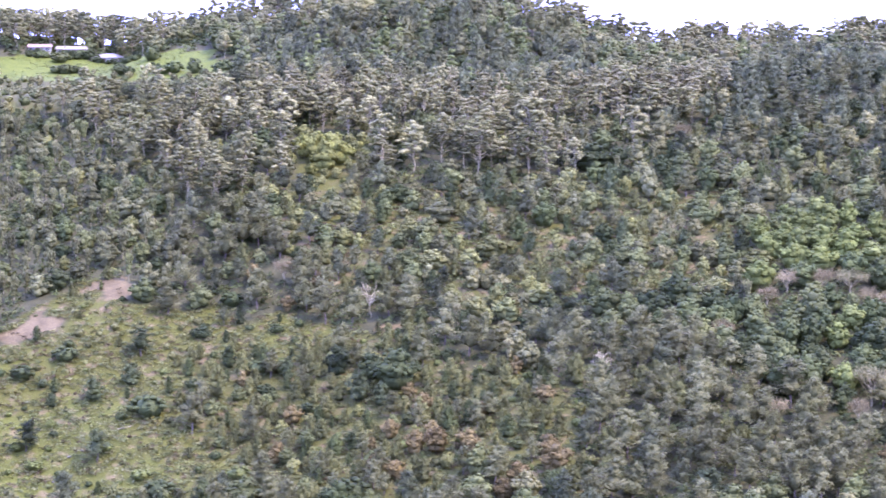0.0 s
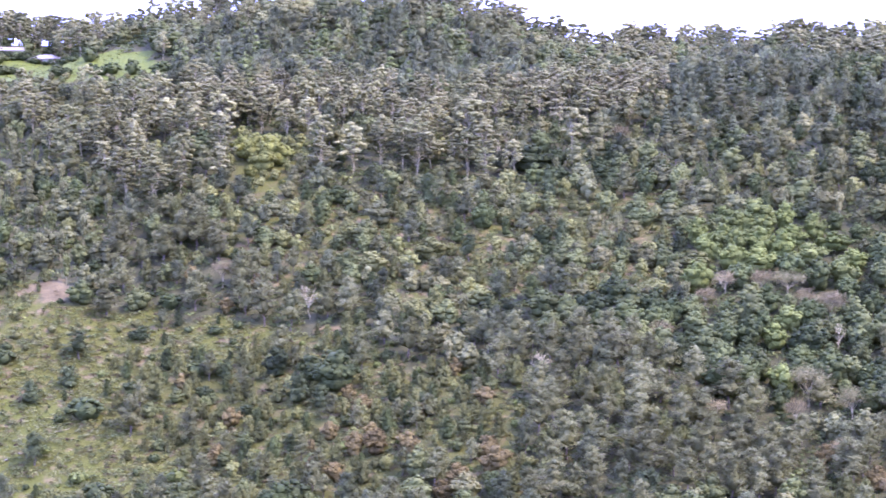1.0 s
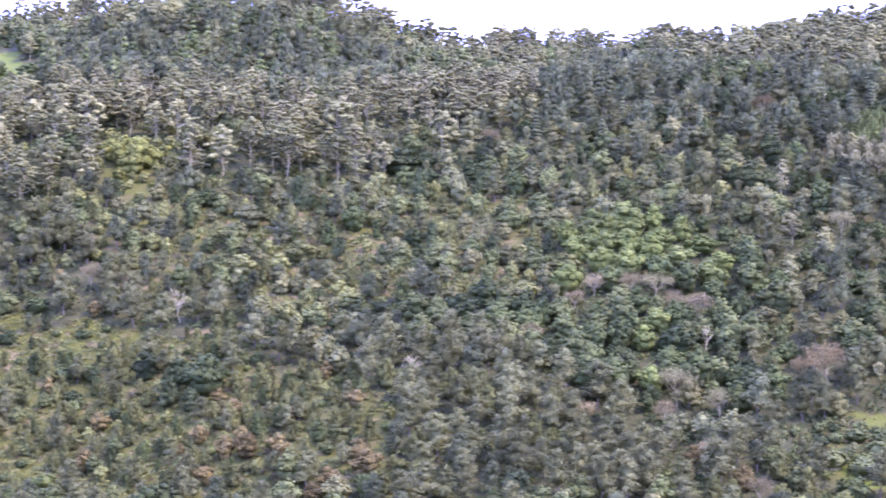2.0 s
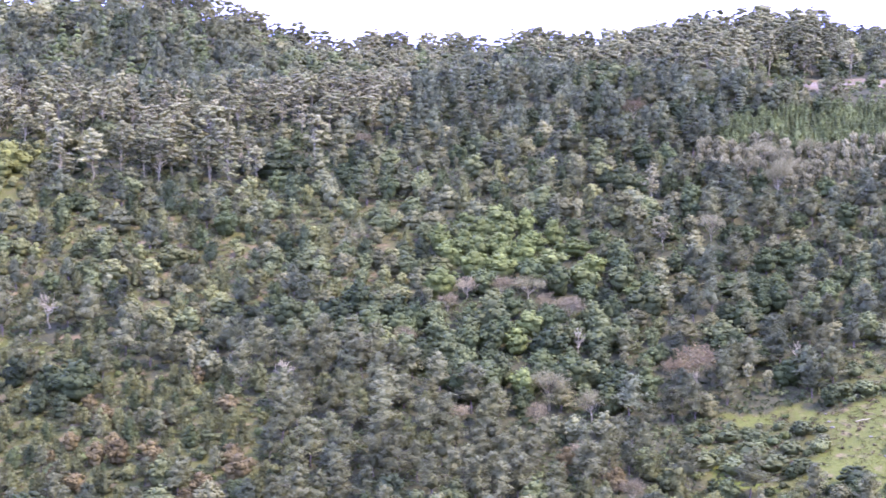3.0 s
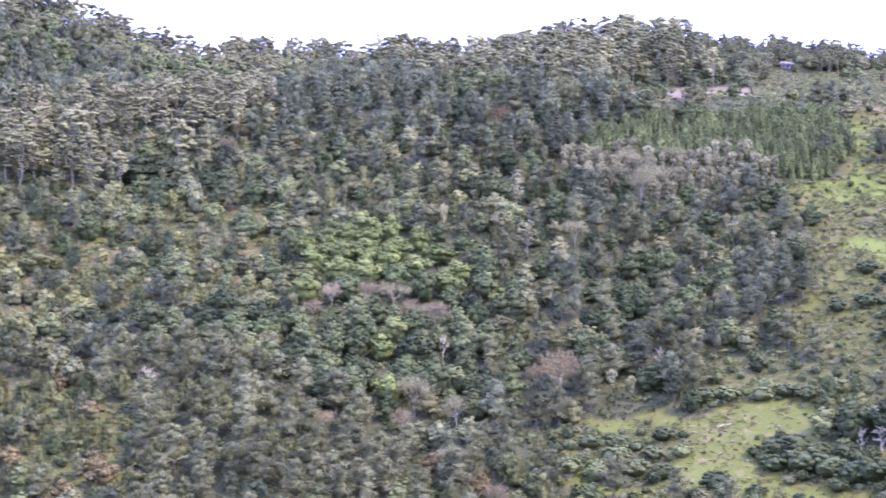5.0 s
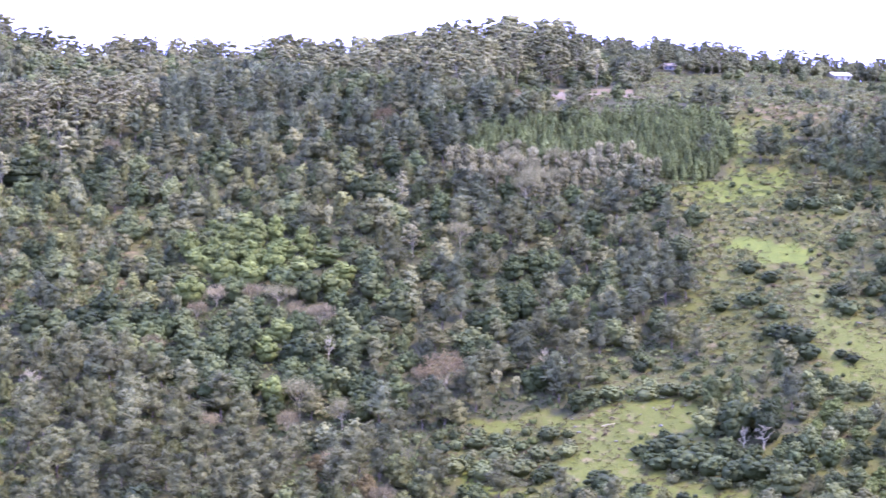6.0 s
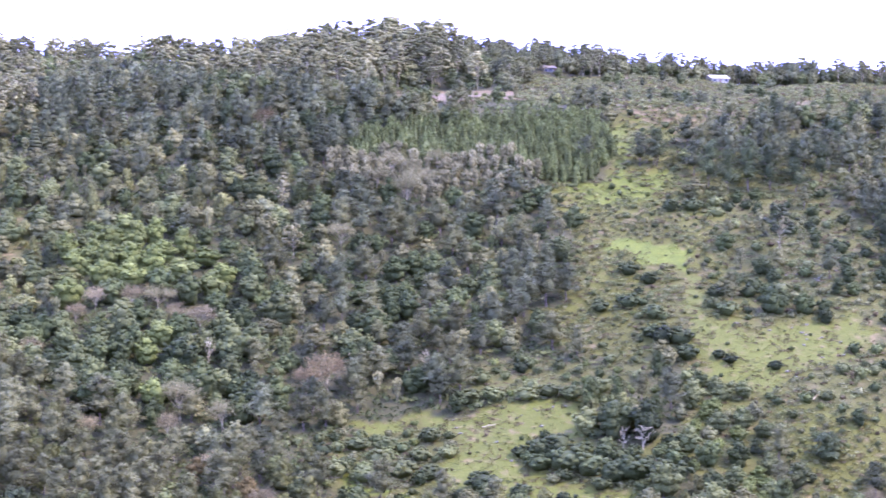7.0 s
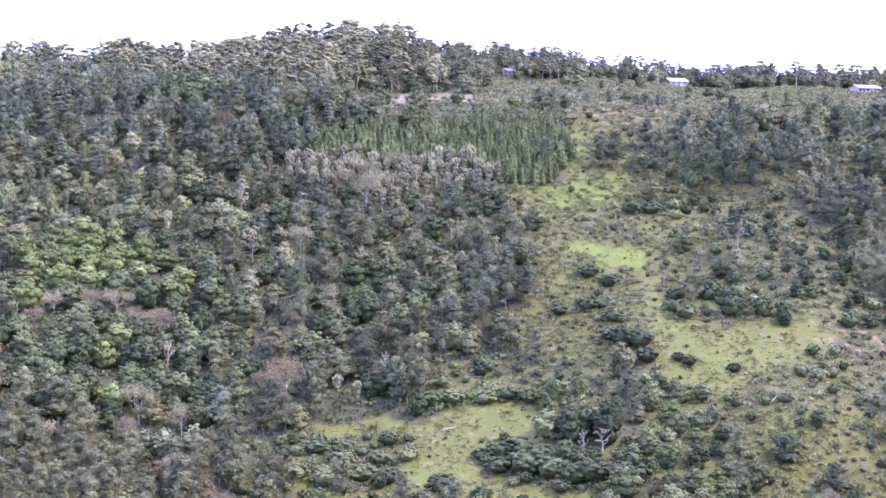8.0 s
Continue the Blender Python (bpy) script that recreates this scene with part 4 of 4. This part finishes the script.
for x, y, turn, length in ((191, 566, 0.9, 5.0), (100, 571, 0.2, 4.0), (205, 578, -0.6, 3.2), (-185, 560, 0.4, 4.0)):
    z = float(land(x, y))
    dx, dy = math.cos(turn) * length / 2, math.sin(turn) * length / 2
    za, zb = float(land(x - dx, y - dy)), float(land(x + dx, y + dy))
    V, F = limb(np.random.default_rng(int(x) + 500), (-dx, -dy, za - z + 0.15), (dx, dy, zb - z + 0.12), 0.24, 0.12, 0.02, 5, 7)
    ob = new("fallen_log", put_mesh("fallen_log", V, F, [DEADWOOD]))
    ob.location = (x, y, z)
    tagged(ob, "bleached fallen log lying in the grass", "log", "fallen logs")


# ---- the woods ----
# cover: metres between trees, then (share, kind, tone, least and greatest height)
B, P, E, C, U, S, T, D, Y = "broadleaf_tree", "pine_tree", "eucalyptus_tree", "conifer", "slender_tree", "shrub", "bare_tree", "dead_tree", "young_pine"
RECIPE = {
    "mixed_wood": (5.0, [(3, B, "mid", 6, 10), (3, B, "olive", 5, 9), (2.2, B, "dark", 6, 11), (2.6, P, "pine", 8, 13), (2, P, "deep", 8, 13), (2.2, B, "khaki", 6, 9), (0.2, T, "pink", 6, 9), (1.6, Y, "dark", 6, 10), (1.0, B, "yellow", 5, 8), (1.6, Y, "young", 6, 9), (1.2, U, "grey", 6, 10), (1.2, U, "olive", 6, 10)]),
    # the many grey crowns also put distance haze into the leaf colour
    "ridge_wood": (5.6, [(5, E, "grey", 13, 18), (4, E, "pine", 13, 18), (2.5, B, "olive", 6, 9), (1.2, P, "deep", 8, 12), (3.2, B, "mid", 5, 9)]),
    "low_ridge_wood": (3.7, [(4, E, "pine", 9, 13), (2, P, "pine", 8, 12), (2, P, "deep", 8, 12), (4, B, "olive", 5, 8), (3, B, "mid", 5, 8), (1, B, "dark", 5, 8)]),
    # khaki and grey shares lighten the far hill as painted haze
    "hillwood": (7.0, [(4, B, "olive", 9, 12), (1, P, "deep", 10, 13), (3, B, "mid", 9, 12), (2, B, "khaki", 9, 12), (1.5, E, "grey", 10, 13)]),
    # paler pine needles replace some deep ones to imitate haze by colour
    "hill_conifers": (6.0, [(1.4, P, "deep", 11, 14), (2.6, C, "cypress", 11, 15), (2.4, Y, "deep", 10, 14), (3, P, "pine", 10, 13), (1.4, B, "dark", 9, 12), (1.2, B, "olive", 8, 11)]),
    "edge_scrub": (4.8, [(3, S, "olive", 2, 4), (2, S, "mid", 2, 4), (1, S, "dark", 2, 4), (1, B, "khaki", 3, 4.5)]),
    "eucalyptus_wood": (4.9, [(4, E, "grey", 12, 17), (2, E, "khaki", 11, 16), (2.5, E, "olive", 11, 16), (1.2, B, "yellow", 5, 8), (2.0, P, "pine", 9, 13), (2, B, "mid", 6, 10), (1.0, B, "dark", 6, 10), (3, B, "olive", 6, 10), (1.6, B, "khaki", 6, 9), (0.8, P, "deep", 8, 13), (1, Y, "young", 6, 10)]),
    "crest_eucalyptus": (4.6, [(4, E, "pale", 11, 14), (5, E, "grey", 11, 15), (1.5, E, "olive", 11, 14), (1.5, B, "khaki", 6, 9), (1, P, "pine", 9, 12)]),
    "olive_thicket": (4.8, [(3, B, "olive", 6, 9), (2, B, "mid", 6, 9), (1.6, B, "dark", 6, 9), (4, U, "olive", 7, 11), (2, U, "mid", 6, 10), (1.5, U, "pine", 7, 10), (0.5, B, "yellow", 5, 7)]),
    "fresh_scrub": (4.6, [(4, S, "mid", 0.8, 2.2), (2, S, "bright", 0.8, 2.0), (1, S, "brown", 0.7, 1.4), (0.8, S, "dark", 1, 2.6)]),
    "yellow_brush": (3.6, [(4, B, "yellow", 3.5, 5.5), (2, S, "gold", 2, 4), (1, B, "gold", 3, 5)]),
    "meadow": (15.0, [(1, S, "mid", 0.5, 1.2)]),
    "dark_pines": (5.2, [(4, P, "deep", 9, 12.5), (3, C, "deep", 8, 12), (2.4, Y, "deep", 8, 12), (1.2, B, "dark", 7, 10), (1.2, P, "pine", 10, 14), (0.8, B, "khaki", 6, 9)]),
    "open_scrub": (4.6, [(3, S, "young", 1.0, 2.8), (2.2, S, "dark", 1.2, 3.4), (2.4, Y, "young", 2.2, 5), (1.2, Y, "dark", 2.5, 5.5), (0.3, P, "deep", 4, 7), (2.6, S, "yellow", 0.8, 1.8), (1.4, S, "brown", 0.7, 1.5), (1.6, S, "bright", 0.9, 2.2)]),
    "bare_soil": (16.0, [(1, S, "mid", 0.8, 1.4)]),
    "young_wood": (3.0, [(8, Y, "young", 3.5, 7), (2.5, Y, "dark", 3.5, 7), (0.5, B, "rustic", 4, 7), (0.9, P, "pine", 6, 9.5), (1, B, "yellow", 3, 4.6), (1.4, B, "mid", 3.5, 5.5), (1.5, S, "bright", 1.5, 3), (1.5, S, "young", 1.5, 3)]),
    "yellow_wood": (4.5, [(2.6, B, "mid", 5, 8.5), (5, B, "yellow", 4, 7), (1.4, B, "khaki", 4, 7), (1.8, P, "deep", 7, 11), (1.4, P, "pine", 7, 10), (1.6, B, "olive", 5, 8), (1, S, "yellow", 1.5, 3), (1, B, "dark", 6, 9), (1.4, Y, "dark", 5, 9), (1.6, Y, "young", 5, 9)]),
    "bright_wood": (5.7, [(6, B, "bright", 8, 12), (1, B, "mid", 8, 11)]),
    "dense_wood": (5.7, [(6, B, "dark", 8, 12), (2.5, B, "mid", 8, 12), (0.17, T, "pink", 7, 9), (0.25, B, "bright", 7, 10)]),
    "grey_pines": (4.8, [(6, P, "pine", 9, 14), (1, B, "mid", 4, 7), (2.2, Y, "young", 6, 10), (1.2, P, "deep", 8, 12), (0.2, T, "pink", 7, 9), (0.6, B, "rustic", 5, 8), (0.7, B, "yellow", 4, 6)]),
    "dark_mixed": (5.0, [(3, B, "dark", 6, 11), (2.5, P, "pine", 9, 13), (3, P, "deep", 9, 13), (1.6, B, "mid", 6, 10), (0.25, T, "pink", 7, 9), (0.9, B, "khaki", 6, 9), (1.2, U, "dark", 6, 10), (0.8, U, "grey", 6, 9)]),
    "pale_wood": (3.0, [(6, U, "pale", 7.5, 10.5), (0.5, T, "pale", 8, 10)]),
    "plantation": (40.0, [(1, S, "mid", 0.6, 1.2)]),
    "heath": (4.6, [(4, S, "brown", 0.8, 1.8), (3, S, "olive", 1, 2.2), (2, S, "mid", 1, 2.5), (0.5, P, "deep", 4, 7), (0.5, B, "mid", 4, 7)]),
    "slope_pines": (5.6, [(5, P, "deep", 10, 15), (1.2, P, "fir", 10, 15), (2.5, P, "pine", 10, 14), (1.5, B, "mid", 4, 7), (1, S, "mid", 1.5, 3), (0.6, U, "pale", 6, 9)]),
    "rough_grass": (2.9, [(5, S, "mid", 0.9, 2.4), (3, S, "dark", 1.0, 3.0), (1.6, S, "brown", 0.7, 1.6), (2.4, S, "olive", 0.8, 2.0), (1.2, S, "khaki", 0.8, 1.8), (1, S, "bright", 0.8, 1.8)]),
    "brown_brush": (3.6, [(5, S, "brown", 0.8, 1.6), (3, S, "dark", 1, 2.4), (2, S, "mid", 1, 2.2)]),
    "brush": (4.1, [(4, S, "mid", 2.0, 4.4), (3, S, "dark", 2.2, 4.6), (1.2, S, "bright", 1.5, 3), (2, S, "olive", 1.4, 3), (0.8, S, "brown", 1, 2)]),
    "low_scrub": (2.6, [(4, S, "khaki", 1.0, 2.2), (3, S, "mid", 1.0, 2.4), (2, S, "olive", 0.8, 1.8), (1.2, S, "dark", 1.0, 2.4), (1, S, "brown", 0.8, 1.6)]),
    "dense_brush": (2.7, [(5, S, "dark", 2.6, 4.8), (2, S, "mid", 2.4, 4.4), (1, S, "olive", 1.6, 3.2), (1.5, S, "dusky", 2.4, 4.4)]),
    "moss": (4.4, [(3, S, "yellow", 0.6, 1.5), (2, S, "bright", 0.8, 1.8), (2.4, S, "brown", 0.6, 1.3), (2, S, "young", 0.8, 2), (1, Y, "dark", 1.5, 4), (1, S, "dark", 1, 2.6)]),
    "thicket": (4.4, [(3, S, "dark", 2.6, 5.2), (3, S, "mid", 2.0, 4.6), (1.2, B, "dark", 5, 8), (0.8, P, "pine", 6, 9), (2, S, "olive", 1.4, 3), (1.4, S, "brown", 1, 2), (0.5, B, "khaki", 4, 6)]),
    "green_bank": (3.6, [(5, B, "mid", 4, 7), (0.6, B, "dark", 4.5, 7), (4, B, "bright", 4, 6), (2, B, "olive", 4, 6), (1, S, "bright", 2, 4), (1.2, S, "mid", 2, 4)]),
    "grass": (7.0, [(4, S, "brown", 0.5, 1.0), (2, S, "mid", 0.6, 1.3), (1, S, "dark", 0.7, 1.6)]),
    "lush_grass": (12.0, [(1, S, "mid", 0.5, 1.2)]),
    "bare_bank": (8.0, [(1, S, "mid", 1, 2)]),
}
rng = np.random.default_rng(7)
cx, cy = rng.uniform(-450, 450, 90000), rng.uniform(497, 1000, 90000)
keep = (np.abs(cx) < 0.40 * cy + 10)
cx, cy = cx[keep], cy[keep]
ck = cover(cx, cy)
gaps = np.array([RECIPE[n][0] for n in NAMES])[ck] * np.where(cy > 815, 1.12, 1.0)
cell, grown, woods, CELL = {}, [], {}, 5.0
for x, y, free in KEPT_FREE:
    cell.setdefault((int(x // CELL), int(y // CELL)), []).append((x, y, free))
for x, y, k, g in zip(cx, cy, ck, gaps):
    a, b, reach = int(x // CELL), int(y // CELL), int(g // CELL) + 2
    near = (q for u in range(a - reach, a + reach + 1) for w in range(b - reach, b + reach + 1) for q in cell.get((u, w), ()))
    if any((x - q[0]) ** 2 + (y - q[1]) ** 2 < (0.5 * (g + q[2])) ** 2 for q in near):
        continue
    cell.setdefault((a, b), []).append((x, y, g))
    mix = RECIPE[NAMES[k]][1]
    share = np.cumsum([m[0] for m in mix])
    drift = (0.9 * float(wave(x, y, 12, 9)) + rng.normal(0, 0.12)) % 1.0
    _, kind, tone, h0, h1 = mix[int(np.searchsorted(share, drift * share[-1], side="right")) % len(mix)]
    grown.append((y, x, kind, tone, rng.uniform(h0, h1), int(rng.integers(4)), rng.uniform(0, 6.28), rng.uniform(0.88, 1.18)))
PLOT = dict(REGIONS)["plantation"]
for gx0 in np.arange(PLOT[:, 0].min(), PLOT[:, 0].max(), 2.1):
    for gy0 in np.arange(PLOT[:, 1].min(), PLOT[:, 1].max(), 2.2):
        x, y = gx0 + rng.normal(0, 0.6), gy0 + rng.normal(0, 0.6)
        if rng.uniform() > 0.1 and inside(np.array([x]), np.array([y]), PLOT)[0]:
            grown.append((y, x, C if rng.uniform() < 0.5 else Y, "cypress", rng.uniform(4.6, 8.4), int(rng.integers(4)), rng.uniform(0, 6.28), rng.uniform(0.8, 1.0)))
grown.sort()
count = {}
for y, x, kind, tone, h, v, turn, wide in grown:
    count[kind] = count.get(kind, 0) + 1
    if count[kind] <= 290 - LONE.get(kind, 0):
        plant(kind, tone, x, y, h, v, turn, wide)
    else:
        fine = 0.33 if y > 790 else 0.35 if y > 690 else 0.47
        woods.setdefault((kind, tone), []).append((x, y, h, v, turn, wide, fine))
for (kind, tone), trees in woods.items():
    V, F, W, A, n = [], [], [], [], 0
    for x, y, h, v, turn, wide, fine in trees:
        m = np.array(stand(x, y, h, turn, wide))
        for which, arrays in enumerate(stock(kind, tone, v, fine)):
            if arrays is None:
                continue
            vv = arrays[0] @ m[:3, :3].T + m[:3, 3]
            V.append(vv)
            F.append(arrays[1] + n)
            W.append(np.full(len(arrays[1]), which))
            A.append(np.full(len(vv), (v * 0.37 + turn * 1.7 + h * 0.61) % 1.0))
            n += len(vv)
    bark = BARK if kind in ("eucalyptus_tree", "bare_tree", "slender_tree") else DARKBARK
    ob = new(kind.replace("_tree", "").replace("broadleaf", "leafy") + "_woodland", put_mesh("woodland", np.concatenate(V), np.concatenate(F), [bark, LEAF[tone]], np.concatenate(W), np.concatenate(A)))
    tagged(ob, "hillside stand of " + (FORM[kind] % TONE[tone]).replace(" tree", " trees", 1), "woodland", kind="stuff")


# ---- low growth between the shrubs: herbs, heath and grass tussocks ----
def tuft(r, n, size, slim):
    n = int(n * 2.2)
    C = r.normal(0, 0.42, (n, 3)) * [1, 1, 0.3] + [0, 0, 0.28]
    return blades(r, C, C * [1, 1, 0.3] + [0, 0, 0.55] + r.normal(0, 0.4, (n, 3)), size, slim)


def low_growth(name, tone, label, covers, gap, h0, h1, n, seed, drift=-0.25):
    """One spread of small plants over the covers named, about gap metres apart, in drifts."""
    r = np.random.default_rng(seed)
    x, y = r.uniform(-420, 420, int(420000 / gap ** 2)), r.uniform(500, 990, int(420000 / gap ** 2))
    k = cover(x, y)
    ok = np.isin(k, [NAMES.index(c) for c in covers if c in NAMES]) & (np.abs(x) < 0.40 * y + 8) & (wave(x, y, 6, seed) + 0.6 * wave(x, y, 17, seed + 1) > drift)
    x, y = x[ok], y[ok]
    z = land(x, y)
    forms = [tuft(r, n, 0.42, 0.6) for _ in range(6)]
    s, w, f = r.uniform(h0, h1, len(x)), r.uniform(0, 6.28, len(x)), r.integers(6, size=len(x))
    V, F, A, at = [], [], [], 0
    for i in range(6):
        m = f == i
        v, t = forms[i]
        c, q = np.cos(w[m])[:, None], np.sin(w[m])[:, None]
        P = np.stack([x[m][:, None] + s[m][:, None] * 1.5 * (v[:, 0] * c - v[:, 1] * q), y[m][:, None] + s[m][:, None] * 1.5 * (v[:, 0] * q + v[:, 1] * c), z[m][:, None] + s[m][:, None] * v[:, 2] * 1.4], -1)
        V.append(P.reshape(-1, 3))
        F.append((t[None] + (np.arange(m.sum()) * len(v))[:, None, None]).reshape(-1, 3) + at)
        A.append(np.repeat(r.uniform(0, 1, m.sum()), len(v)))
        at += P.shape[0] * P.shape[1]
    ob = new(name, put_mesh(name, np.concatenate(V), np.concatenate(F), [LEAF[tone]], None, np.concatenate(A)))
    tagged(ob, label, "ground cover", kind="stuff")


OPEN = ["moss", "low_scrub", "dense_brush", "fresh_scrub", "brown_brush", "open_scrub", "rough_grass", "heath", "young_wood", "yellow_wood", "brush", "thicket", "green_bank", "slope_pines"]
low_growth("herb_cover", "olive", "olive green herbs and ferns over the open slope", OPEN, 2.1, 0.6, 1.25, 6, 21, -0.7)
low_growth("heath_cover", "brown", "brownish heath plants over the open slope", OPEN + ["bare_soil"], 4.2, 0.5, 1.1, 12, 22)
low_growth("fern_cover", "mid", "green bracken and seedlings over the open slope", OPEN, 2.6, 0.6, 1.3, 10, 23, -0.5)
low_growth("turf_herbs", "brown", "small brownish herbs dotted over the grass", ["grass", "lush_grass"], 1.7, 0.3, 0.8, 7, 27, 0.0)
low_growth("turf_weeds", "mid", "small green weeds dotted over the grass", ["grass", "lush_grass", "meadow"], 2.8, 0.3, 0.75, 8, 28)
low_growth("bracken_cover", "grass", "yellowish bracken over the scrubby slope", ["open_scrub", "young_wood", "rough_grass", "heath"], 3.0, 0.6, 1.2, 12, 30)
low_growth("scrub_cover", "yellow", "low yellowish green plants speckling the scrubby slope", ["open_scrub", "moss"], 1.7, 0.5, 0.95, 7, 31, -0.3)
low_growth("grass_tussocks", "grass", "pale green grass tussocks over the clearings", ["grass", "rough_grass", "lush_grass", "open_scrub"], 2.0, 0.3, 0.6, 6, 24)
WOOD = ["mixed_wood", "crest_eucalyptus", "dark_pines", "bright_wood", "dense_wood", "grey_pines", "dark_mixed", "pale_wood", "eucalyptus_wood", "olive_thicket"]
low_growth("undergrowth", "dark", "dark green undergrowth beneath the trees", WOOD, 2.5, 1.2, 2.2, 4, 25, -2)
low_growth("undergrowth", "mid", "mid-green undergrowth beneath the trees", WOOD + ["yellow_wood", "slope_pines"], 5.5, 1.2, 2.2, 12, 26)
low_growth("undergrowth", "dark", "dark green undergrowth beneath the ridge trees", ["hillwood", "ridge_wood", "hill_conifers"], 5.5, 2.2, 3.6, 8, 29, -2)
